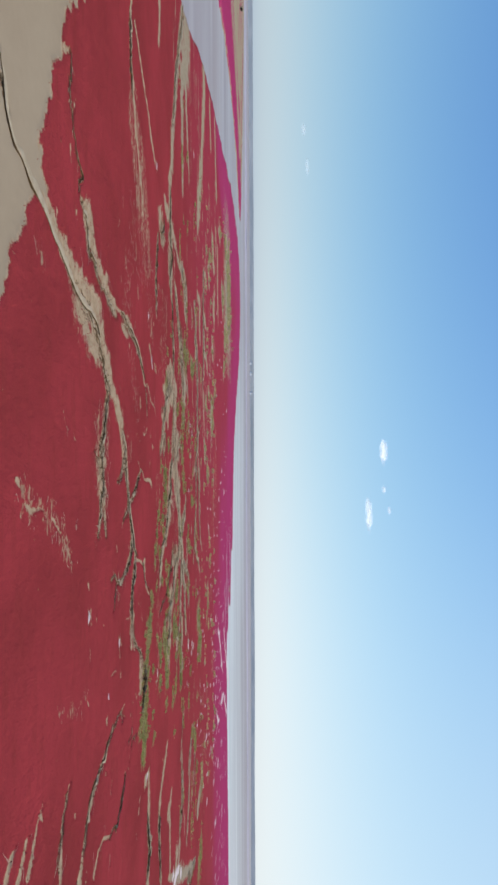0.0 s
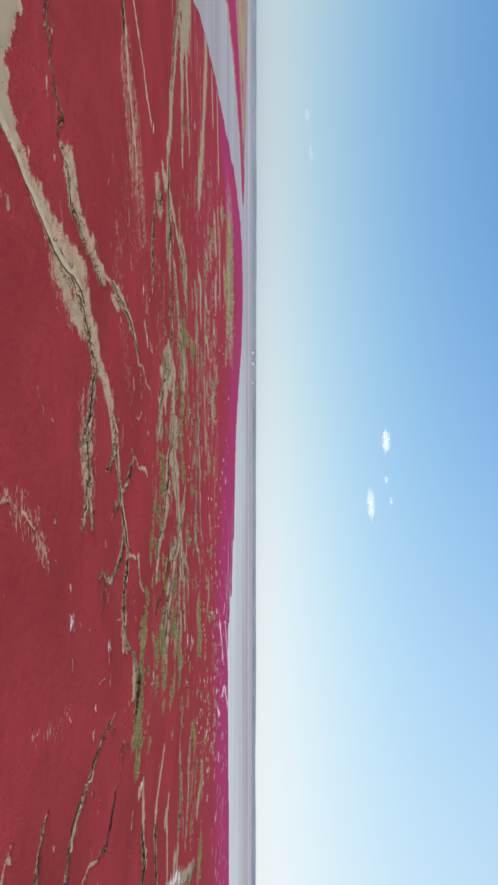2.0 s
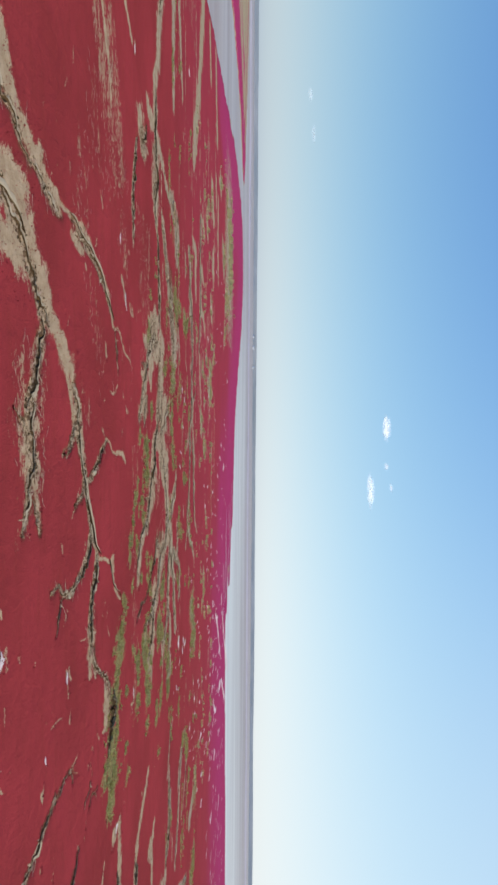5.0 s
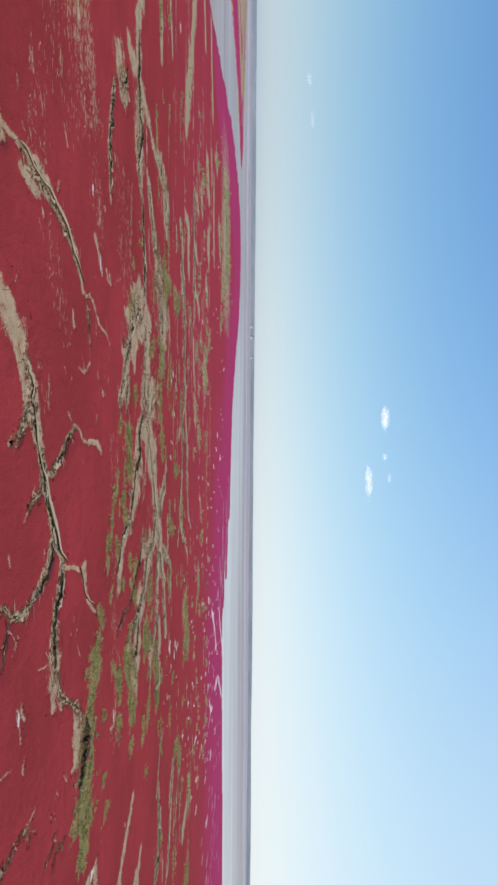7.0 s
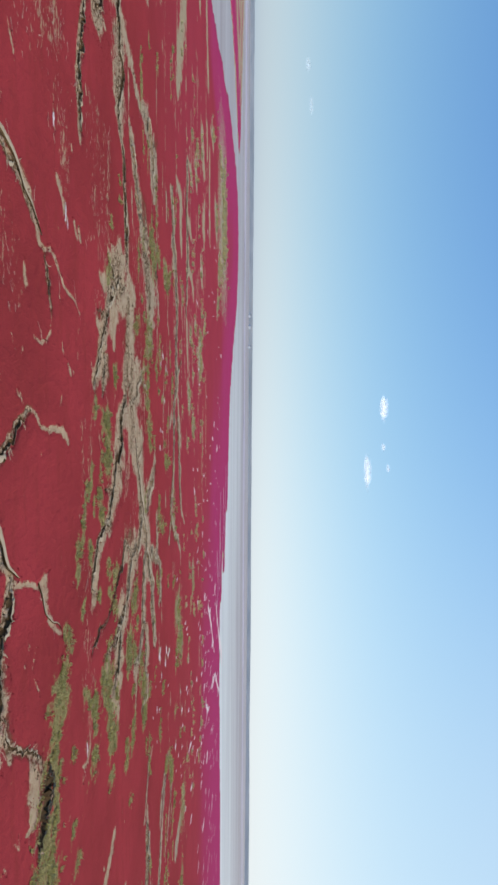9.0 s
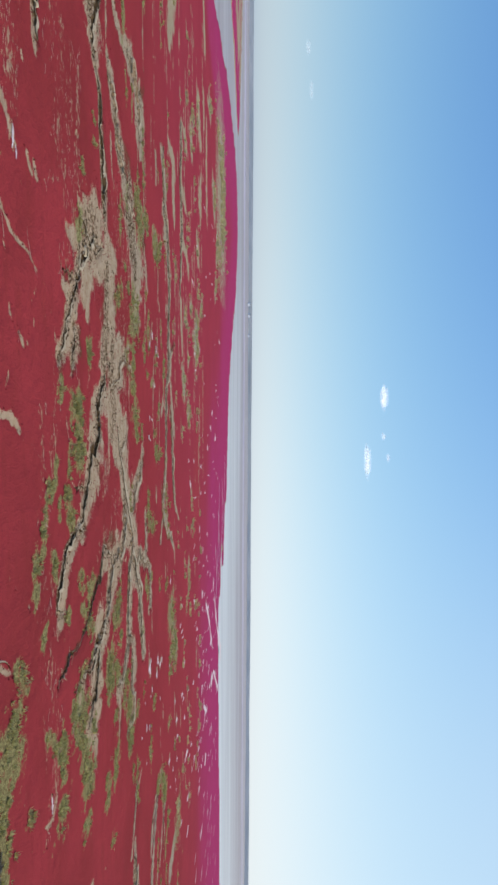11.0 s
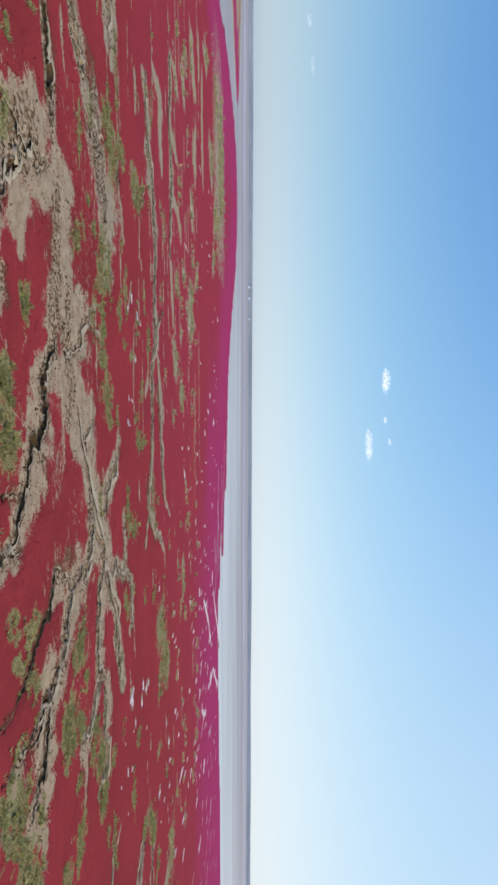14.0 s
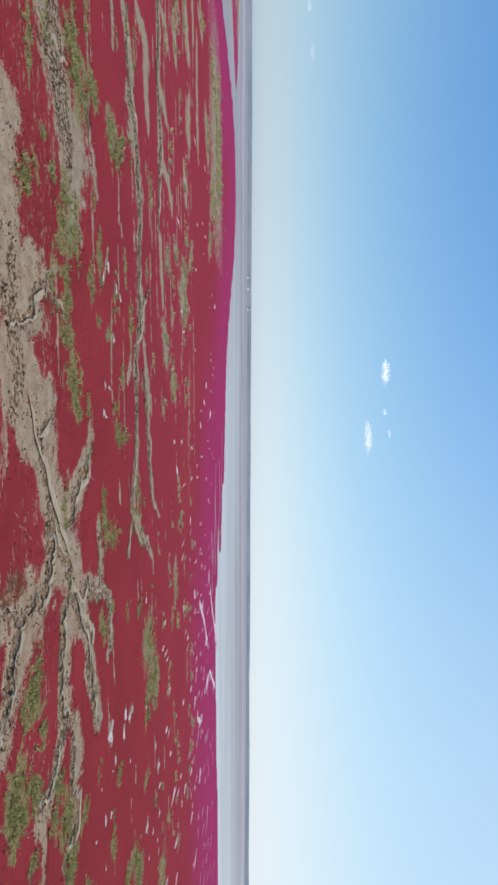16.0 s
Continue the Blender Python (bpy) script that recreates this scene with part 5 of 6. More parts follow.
def banks(outline):
    """Distance to the outline, positive inside."""
    far, inside = np.full(X.shape, 1e9), np.zeros(X.shape, bool)
    sx = X + wob * (8 * (soft_noise(X / 25, Y / 25, 5) - 0.5) + 6 * (soft_noise(X / 6, Y / 9, 7) - 0.5))
    sy = Y + wob * (10 * (soft_noise(X / 25, Y / 25, 6) - 0.5) + 9 * (soft_noise(X / 6, Y / 9, 8) - 0.5))
    for (ax, ay), (bx, by) in zip(outline, outline[1:] + outline[:1]):
        dx, dy = bx - ax, by - ay
        u = np.clip(((sx - ax) * dx + (sy - ay) * dy) / (dx * dx + dy * dy), 0, 1)
        far = np.minimum(far, np.hypot(sx - ax - u * dx, sy - ay - u * dy))
        if ay != by:
            inside ^= ((ay > sy) != (by > sy)) & (sx < dx * (sy - ay) / dy + ax)
    return np.where(inside, far, -far)


r = random.Random(5)
for k in range(150):
    x, y, long = r.uniform(-150, 210), r.uniform(235, 440), r.uniform(1.5, 9)
    grass((x - long, y + r.uniform(-1, 1), 0.6), (x, y, r.uniform(1.2, 4.5)), (x + long, y + r.uniform(-1, 1), 0.6))
for k in range(110):
    x, y, long = r.uniform(-170, 200), r.uniform(225, 430), r.uniform(2, 12)
    mud((x - long, y + r.uniform(-1, 1), 0.4), (x, y, r.uniform(0.6, 2.2)), (x + long, y + r.uniform(-1, 1), 0.4))
for k in range(70):
    x, y, long = r.uniform(-230, 60), r.uniform(260, 470), r.uniform(12, 45)
    mud((x - long, y + r.uniform(-2, 2), 0.4), (x - long * 0.3, y, r.uniform(0.6, 1.8)), (x + long * 0.4, y + r.uniform(-1, 1), r.uniform(0.5, 1.5)),
        (x + long, y + r.uniform(-2, 2), 0.4))
for k in range(170):
    x, y, long = r.uniform(-60, 110), r.uniform(80, 250), r.uniform(0.3, 1.6)
    turn = r.uniform(-0.8, 0.8)
    mud((x - long, y - turn * long, 0.2), (x, y, r.uniform(0.25, 0.8)), (x + long, y + turn * long, 0.2))

mud_in, bed_in, green_in, thin_in, fleck_in, scar_in = (np.full(X.shape, -9.0) for _ in range(6))
for lines, into in ((MUD, mud_in), (GREEN, green_in), (THIN, thin_in), (FLECKS, fleck_in), (SCARS, scar_in)):
    for line in lines:
        stroke(into, line, 6.0, 0.0 if into is thin_in or into is fleck_in else 0.53 if into is green_in else 0.42)


# bare flat beside the channel mouth
FLAT = [(-420, -260), (-190, 60), (-120, 118), (-80, 113), (-74, 107), (-63, 99), (-56, 97), (-50, 95), (-42, 92.3), (-38, 91.5), (-36, 94), (-33, 89.5),
        (-32, 86), (-28.5, 85), (-25, 83), (-22, 80.5), (-17, 76.5), (-2, 60), (-30, -60), (-90, -260)]
flat_in = (banks(FLAT) + 5.0 * (RAG - 0.5)) / 0.8


def wander(line, seed):
    """The creek's course in short steps, with the small kinks of a cut in soft mud: x, y, width."""
    pts = np.array(line, float)
    run = np.r_[0, np.cumsum(np.hypot(*np.diff(pts[:, :2], axis=0).T))]
    size = float(np.clip((np.median(pts[:, 1]) - 110) / 110, 0.8, 3.0))
    s = np.arange(0, run[-1], 0.34 * size)
    x, y, w = (np.interp(s, run, pts[:, k]) for k in range(3))
    dx, dy = np.gradient(x), np.gradient(y)
    norm = np.hypot(dx, dy) + 1e-6
    # on broad bare mud the cut is a fine smooth line
    i, j = np.clip(np.searchsorted(xs, x), 0, len(xs) - 1), np.clip(np.searchsorted(ys, y), 0, len(ys) - 1)
    fine = 1 - 0.55 * step(np.maximum(mud_in, flat_in)[j, i], 0.8, 2.6)
    off = size * fine * (2.0 * (soft_noise(s / (5.0 * size), s * 0 + seed, 61) - 0.5) + 1.3 * (soft_noise(s / (1.8 * size), s * 0 + seed, 62) - 0.5)
                  + 0.9 * (soft_noise(s / (0.7 * size), s * 0 + seed, 64) - 0.5))
    w = np.clip(w * (0.30 + 0.16 * step(-y, -200, -180) + 0.46 * soft_noise(s / (2.4 * size), s * 0 + seed, 63)), 0.28, 2.0) * (fine + 0.75 * step(y, 190, 240) * step(-y, -275, -250))
    w += 0.6 * np.clip(np.interp(s, run, pts[:, 2]) - 2.2, 0, 2.5) * (y < 180)
    w *= np.clip(np.minimum(s, s[-1] - s) / (4 * size), 0.25, 1) * (1 + 0.25 * step(y, 140, 165) * step(-y, -240, -220))
    return np.stack([x - dy / norm * off, y + dx / norm * off, w], -1), size


COURSES = [wander(line, k) for k, line in enumerate(BED)]
WARPED = XW, YW
XW, YW = X, Y
for course, size in COURSES:
    stroke(bed_in, [tuple(p) for p in course], 3.0)
XW, YW = WARPED
for x, y, long, wide, turn in (p for p in POOLS if p[1] < 330):
    c, s = math.cos(radians(turn)) * long / 2, math.sin(radians(turn)) * long / 2
    stroke(mud_in, ((x - c, y - s, wide * 0.5), (x + c, y + s, wide * 0.3)), 2.0, 0.36)
fray = step(X, 20, 160) * step(Y, 480, 540)
land = np.maximum(banks(SHORE) + fray * 90 * (soft_noise(X / 150, Y / 16, 19) - 0.45), banks(FAR_BANK))
on_land = step(land, -2.0, 4.0)
soft = 0.22 + 0.0022 * np.clip(Y - 150, 0, 2000)
mud_f = np.maximum(np.clip(0.5 + 0.5 * mud_in, 0, 0.76), np.clip(0.5 + 0.5 * flat_in, 0, 1))
mud_in = np.maximum(mud_in, flat_in)
bed_f = np.clip(0.5 + bed_in / (2.0 * soft), 0, 1)
green_f = np.clip(0.5 + 0.4 * green_in, 0, 1)
thin_f = np.maximum(step(thin_in, -2.5, 1.5), 0.62 * step(fleck_in, -3.5, 1.5) * (1 - 0.7 * step(Y, 400, 470)))
near = np.clip((430 - Y) / 160, 0.08, 1)
leafy = (1 - mud_f) * (0.16 + 0.10 * soft_noise(X / 0.8, Y / 0.8, 11) + 0.10 * soft_noise(X / 2.3, Y / 2.3, 12)) * near
lumps = mud_f * near * (1 - 0.8 * step(flat_in, 0, 3)) * (0.10 * soft_noise(X / 0.7, Y / 0.7, 13) + 0.05 * soft_noise(X / 0.35, Y / 0.35, 16))
gully = step(bed_in, -0.30, 0.05) * 1.5 * (Y < 330)
slope = step(bed_in, -2.6, 0.0) * 0.12
Z = 0.5 * (soft_noise(X / 38, Y / 38, 14) - 0.5) * near + leafy + lumps - slope * near
UNCUT = Z.copy()
Z = Z - gully
Z = Z * on_land - 4.0 * (1 - on_land)

inland = banks(SHORE) + 60 * (soft_noise(X / 60, Y / 30, 15) - 0.5) + 110 * (soft_noise(X / 190, Y / 45, 18) - 0.5)
pink_f = step(-inland, -310, -90) * step(Y, 300, 560)
starts = np.interp(X, (-320, -230, -190, -50, 100, 250), (400, 480, 690, 620, 395, 300)) + 90 * (soft_noise(X / 90, Y / 40, 21) - 0.5)
pink_f *= step(Y - starts, -90, 130)
pink_f = np.maximum(pink_f, step(-X, 420, 520) * step(Y, 500, 900))
orange_f = step(-inland, -430, -360) * step(inland, 260, 340) * step(X, -60, 40) * step(Y, 300, 380)
bank_in = banks(FAR_BANK)
lanes_in = soft_noise(bank_in / 26, Y / 420, 22)
far_tan = step(-X + 260 * (lanes_in - 0.5), 540, 700) * step(bank_in, 0, 12) * step(Y, 250, 400)
mud_f = np.maximum(mud_f, far_tan * (0.35 + 0.6 * soft_noise(bank_in / 40, Y / 300, 17)))
green_f = np.maximum(green_f, far_tan * (0.1 + 0.75 * soft_noise(bank_in / 18, Y / 260, 23)))
shore_rim = step(-land, -9, 0) * 0.8
mud_f = np.maximum(mud_f, shore_rim * step(Y, 500, 600))
grey_f = step(Y - 0.3 * X + 0.8 * np.maximum(X - 60, 0), 170, 330)
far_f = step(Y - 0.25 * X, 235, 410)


def sheet(name, mat, heights, fields):
    ny, nx = X.shape
    me = bpy.data.meshes.new(name)
    me.vertices.add(nx * ny)
    me.vertices.foreach_set("co", np.stack([X, Y, heights], -1).reshape(-1).astype(np.float32))
    first = (np.arange(ny - 1)[:, None] * nx + np.arange(nx - 1)).reshape(-1)
    quads = np.stack([first, first + 1, first + nx + 1, first + nx], -1).astype(np.int32)
    me.loops.add(4 * len(quads))
    me.loops.foreach_set("vertex_index", quads.reshape(-1))
    me.polygons.add(len(quads))
    me.polygons.foreach_set("loop_start", np.arange(0, 4 * len(quads), 4, dtype=np.int32))
    me.materials.append(mat)
    me.update(calc_edges=True)
    for key, values in fields.items():
        a = me.attributes.new(key, "FLOAT", "POINT")
        a.data.foreach_set("value", values.reshape(-1).astype(np.float32))
    me.shade_smooth()
    return new(name, me)


def height(x, y, of=None):
    of = Z if of is None else of
    i = np.clip(np.searchsorted(xs, x), 1, len(xs) - 1)
    j = np.clip(np.searchsorted(ys, y), 1, len(ys) - 1)
    return np.maximum(np.maximum(of[j, i], of[j - 1, i]), np.maximum(of[j, i - 1], of[j - 1, i - 1]))


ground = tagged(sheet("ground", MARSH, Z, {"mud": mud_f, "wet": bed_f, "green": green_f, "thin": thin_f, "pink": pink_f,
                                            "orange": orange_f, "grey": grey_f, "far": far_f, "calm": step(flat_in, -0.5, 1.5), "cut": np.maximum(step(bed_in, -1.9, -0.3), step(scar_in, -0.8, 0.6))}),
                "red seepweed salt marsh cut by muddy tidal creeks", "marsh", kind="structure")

def thinned(a):
    return a[::4, ::5]


KEEP = X, Y
X, Y = thinned(X), thinned(Y)
# shallow also rises towards the sun's side, to carry the painted glare
water = sheet("water", WATER, np.full(X.shape, -1.7), {"shallow": thinned(step(land, -900, 5) * step(KEEP[1], 300, 600) * (0.12 + 0.88 * step(KEEP[0] + 0.1 * KEEP[1], -250, 300)))})
X, Y = KEEP
tagged(water, "calm silty grey-lilac estuary water beyond the marsh", "water", kind="structure")

# ---- far mudflats and the far shore ----
rng = np.random.default_rng(4)


def far_flat(x, y, long, wide, turn):
    """A long low bank of mud that just clears the water."""
    ring = [(math.cos(a) * long / 2, math.sin(a) * wide / 2 * (0.7 + 0.6 * rng.random())) for a in np.linspace(0, math.tau, 72, endpoint=False)]
    verts = [(px, py, -2.2) for px, py in ring] + [(px * 0.96, py * 0.8, -1.35) for px, py in ring] + [(0, 0, -1.2)]
    faces = [(i, (i + 1) % 72, 72 + (i + 1) % 72, 72 + i) for i in range(72)] + [(72 + i, 72 + (i + 1) % 72, 144) for i in range(72)]
    ob = mesh_object("mudflat", verts, faces, FAR_MUD, smooth=True)
    ob.matrix_world = pose(x, y, 0, 0, 0, turn)
    return tagged(ob, "long low bare mudflat rising from the estuary", "mudflat", "mudflats in the estuary")


far_flat(600, 2350, 5200, 420, 1)
far_flat(-1500, 2500, 1500, 260, 8)

ring = []
for i in range(361):
    a = radians(i)
    rise = 25 + 4 * noise.noise((math.cos(a) * 9, math.sin(a) * 9, 3)) + (9 * max(0, math.sin(a)) * max(0, -math.cos(a + 0.25))) * (0.6 + 0.8 * noise.noise((i * 0.21, 0, 7)))
    ring.append((4830 * math.cos(a), 4830 * math.sin(a) + 60, rise))
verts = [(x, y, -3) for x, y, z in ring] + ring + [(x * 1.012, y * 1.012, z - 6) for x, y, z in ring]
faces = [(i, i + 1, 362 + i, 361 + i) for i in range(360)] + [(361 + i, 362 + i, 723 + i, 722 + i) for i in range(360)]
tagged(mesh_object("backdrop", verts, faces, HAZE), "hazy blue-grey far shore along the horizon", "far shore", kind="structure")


# ---- clouds ----
def cloud(x, y, z, wide, tall, density, label):
    bm = bmesh.new()
    for k in range(3):
        at = Matrix.Translation((0.4 * (k - 1), 0.15 * (k - 1), random.uniform(-0.15, 0.15)))
        bmesh.ops.create_icosphere(bm, subdivisions=3, radius=(0.45, 0.62, 0.4)[k], matrix=at)
    for v in bm.verts:
        v.co *= 1 + 0.25 * noise.noise(v.co * 2.5)
    me = bpy.data.meshes.new("cloud")
    bm.to_mesh(me)
    bm.free()
    me.materials.append(CLOUD)
    me.shade_smooth()
    ob = new("cloud", me)
    ob.matrix_world = Matrix.Translation((x, y, z)) @ Matrix.Rotation(-math.atan2(x - 6, y - 80), 4, "Z") @ Matrix.Diagonal((wide / 2.6, wide / 6, tall / 2.6, 1))
    ob["density"] = density
    return tagged(ob, label, "cloud", "clouds")


cloud(53, 4407, 988, 336, 130, 0.80, "small bright white fair-weather cloud")
cloud(522, 4398, 878, 452, 112, 0.66, "long bright white fair-weather cloud")
cloud(337, 4394, 989, 103, 77, 0.42, "thin torn scrap of white cloud")
cloud(490, 4372, 1021, 116, 60, 0.36, "thin torn scrap of white cloud")
cloud(-2110, 3960, 366, 142, 77, 0.14, "faint thin white cloud wisp")
cloud(-1905, 4060, 398, 210, 65, 0.12, "faint thin white cloud wisp")


# ---- tidal creeks ----
def strip(name, rows, mat, parent):
    """A mesh of lengthwise strips; rows: arrays (n, 3) side by side."""
    n = len(rows[0])
    verts = [tuple(p) for row in rows for p in row]
    faces = [(k * n + i, k * n + i + 1, (k + 1) * n + i + 1, (k + 1) * n + i) for k in range(len(rows) - 1) for i in range(n - 1)]
    return mesh_object(name, verts, faces, mat, parent, smooth=True)


def tidal_creek(course, size, seed):
    x, y, w = course.T
    n = len(x)
    dx, dy = np.gradient(x), np.gradient(y)
    norm = np.hypot(dx, dy) + 1e-6
    nx, ny = -dy / norm, dx / norm
    s = np.arange(n)
    near = np.clip((330 - y) / 60, 0, 1)
    depth = np.clip(0.11 + 0.18 * w, 0.11, 0.45) * (0.25 + 0.75 * near) * (1 - 0.5 * step(y, 215, 260)) * (1 + 0.4 * step(y, 140, 165) * step(-y, -240, -220))

    def row(side, rise):
        px, py = x + nx * side, y + ny * side
        z = height(px, py, UNCUT)
        return np.stack([px, py, z + rise], -1)

    ob = tagged(new("tidal_creek"), "narrow kinked tidal creek with dark cut mud banks", "tidal creek", "tidal creeks in the marsh")
    lift = 0.02 + 0.25 * (1 - near)
    edges = []
    for sign in (-1, 1):
        inner = w / 2 * (0.25 + 1.7 * soft_noise(s / 1.3, s * 0 + seed, 81 + sign))
        lip = size * (0.35 + 0.3 * soft_noise(s / 2.3, s * 0 + seed, 71 + sign)) + w / 2 - np.minimum(inner, w / 2)
        rim = lift + 0.16 * soft_noise(s / 2.1, s * 0 + seed, 75 + sign) * np.clip(w, 0.2, 1)
        rows = [row(sign * (inner + lip), -0.06 + 0 * s), row(sign * (inner + lip * 0.3), rim * 0.7), row(sign * inner, rim)]
        bank = strip("bank", rows if sign < 0 else rows[::-1], MARSH, ob)
        at = np.concatenate(rows if sign < 0 else rows[::-1])
        i, j = np.clip(np.searchsorted(xs, at[:, 0]), 0, len(xs) - 1), np.clip(np.searchsorted(ys, at[:, 1]), 0, len(ys) - 1)
        # barer mud towards the rim, its sunlit highlight put into the colour
        bare = np.concatenate([0 * s, 0 * s + 0.25, 0 * s + 0.45] if sign < 0 else [0 * s + 0.45, 0 * s + 0.25, 0 * s])
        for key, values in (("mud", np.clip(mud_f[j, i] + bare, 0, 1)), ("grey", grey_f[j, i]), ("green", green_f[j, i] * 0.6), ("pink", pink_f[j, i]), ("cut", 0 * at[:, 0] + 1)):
            a = bank.data.attributes.new(key, "FLOAT", "POINT")
            a.data.foreach_set("value", values.astype(np.float32))
        edges.append((sign * inner, rim))
    # lip highlight put into a pale silt strip, far side, coming and going
    # the side away from the camera, chosen to fit its view
    far_side = np.where(ny >= 0, 1.0, -1.0)
    far_side = np.where(np.convolve(np.pad(far_side, 4, "edge"), np.ones(9) / 9, "valid") >= 0, 1.0, -1.0)
    start = np.where(far_side > 0, edges[1][0], edges[0][0])
    broad = size * np.clip(1.9 * soft_noise(s / 9.0, s * 0 + seed, 77) - 0.35, 0.05, 1.1) * np.clip(np.minimum(s, n - 1 - s) / 8, 0, 1)
    gi, gj = np.clip(np.searchsorted(xs, x), 0, len(xs) - 1), np.clip(np.searchsorted(ys, y), 0, len(ys) - 1)
    broad *= np.maximum(step(mud_f[gj, gi], 0.45, 0.7), 0.7 * step(y, 215, 250))
    crest = lift + 0.15 * np.clip(w, 0.3, 1)
    strip("lit_silt_lip", [row(start + far_side * broad * u, crest * v - 0.05 * (1 - v)) for u, v in ((0, 0.95), (0.25, 1.0), (0.7, 0.9), (1.05, -0.2))], SILT, ob)
    (a, za), (c, zc) = edges
    mid = a + (c - a) * (0.3 + 0.4 * soft_noise(s / 2.7, s * 0 + seed, 91))
    def lumpy(u, v, key):
        return row(a + (mid - a) * u if v else c + (mid - c) * u, lift - depth * (0.1 + u * 1.3 * soft_noise(s / 1.05, s * 0 + seed, key)))

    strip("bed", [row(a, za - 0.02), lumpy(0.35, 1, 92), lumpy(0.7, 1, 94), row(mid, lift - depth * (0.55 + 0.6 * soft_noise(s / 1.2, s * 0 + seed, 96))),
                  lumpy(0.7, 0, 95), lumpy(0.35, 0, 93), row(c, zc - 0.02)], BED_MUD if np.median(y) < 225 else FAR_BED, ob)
    return ob


for k, (course, size) in enumerate(COURSES):
    tidal_creek(course, size, k)


def silt_bar(*line):
    """A smooth low bar of pale silt along a creek, with its edge shade painted dark."""
    pts = np.array(line, float)
    run = np.r_[0, np.cumsum(np.hypot(*np.diff(pts[:, :2], axis=0).T))]
    s = np.arange(0, run[-1], 0.5)
    x, y, w = (np.interp(s, run, pts[:, k]) for k in range(3))
    blur = np.ones(7) / 7
    x, y = (np.convolve(np.pad(v, 3, "edge"), blur, "valid") for v in (x, y))
    dx, dy = np.gradient(x), np.gradient(y)
    norm = np.hypot(dx, dy) + 1e-6
    nx, ny = -dy / norm, dx / norm
    away = np.where(np.median(ny) >= 0, 1.0, -1.0)
    sway = 0.9 * (soft_noise(s / 3.1, s * 0, 101) - 0.5)
    w = w * (0.4 + 1.0 * soft_noise(s / 3.2, s * 0, 102)) * np.clip(np.minimum(s, s[-1] - s) / 6, 0.05, 1)
    i, j = np.clip(np.searchsorted(xs, x), 0, len(xs) - 1), np.clip(np.searchsorted(ys, y), 0, len(ys) - 1)
    base = np.convolve(np.pad(UNCUT[j, i], 6, "edge"), np.ones(13) / 13, "valid")

    tall = 1.0 if y[0] < 200 else 0.45

    def row(u, rise):
        off = (sway + w * u) * away
        return np.stack([x + nx * off, y + ny * off, base + rise * tall + 0.1 * (1 - tall)], -1)

    ob = tagged(new("silt_bar"), "smooth pale silt bar lying along a tidal creek", "silt bar", "silt bars")
    ragged = 0.34 * (soft_noise(s / 1.3, s * 0, 103) - 0.5)
    cut = (0.03 + 0.5 * np.clip(soft_noise(s / 2.6, s * 0, 104) - 0.42, 0, 1)) * (1.0 if y[0] < 200 else 0.5)
    strip("bar", [row(u + ragged * v, rise) for u, v, rise in ((-0.46, 0.3, 0.08), (-0.38, 0.5, 0.17), (-0.1, 0, 0.16), (0.2, 0.8, 0.13), (0.5, 1.6, -0.12))], SILT, ob)
    # dark strip on the near side, put in for the bar's shade
    strip("shaded_edge", [row(-0.46 + 0.3 * ragged - v * cut / np.maximum(w, 0.4), rise) for v, rise in ((1.0, 0.10), (0.6, 0.0), (0.2, 0.04), (-0.2, 0.19))], BED_MUD, ob)
    return ob


silt_bar((-46.4, 78.5, 1.8), (-42.4, 80.7, 2.0), (-38.4, 82.8, 1.9), (-36.2, 86.8, 1.7), (-34.6, 90.8, 1.7), (-32.5, 95.3, 1.4), (-29.0, 101.4, 1.6),
         (-27.0, 105.5, 1.7), (-25.6, 109.9, 1.7), (-24.9, 114.8, 1.5), (-23.2, 119.9, 1.2), (-20.8, 122.9, 0.9))
silt_bar((-29.4, 139.0, 0.6), (-29.6, 142.9, 0.9), (-28.0, 149.9, 1.0), (-25.3, 158.5, 0.9), (-21.5, 163.9, 0.8), (-16.8, 167.9, 0.4))
silt_bar((2.4, 143.2, 1.0), (7.0, 145.2, 1.2), (11.0, 147.0, 1.1), (15.2, 148.9, 1.2), (20.7, 152.3, 1.1), (26.2, 155.5, 0.9), (28.5, 158.2, 0.8))
silt_bar((29.9, 163.6, 0.7), (35.0, 166.8, 0.8), (40.7, 173.2, 0.5))
silt_bar((14.1, 232.1, 1.2), (21.8, 235.9, 1.5), (29.5, 240.2, 1.5), (37.3, 245.3, 1.4), (44.3, 248.8, 0.9))
silt_bar((48.7, 249.6, 0.9), (56.2, 254.8, 1.2), (62.2, 258.2, 1.2), (68.1, 256.2, 0.8))


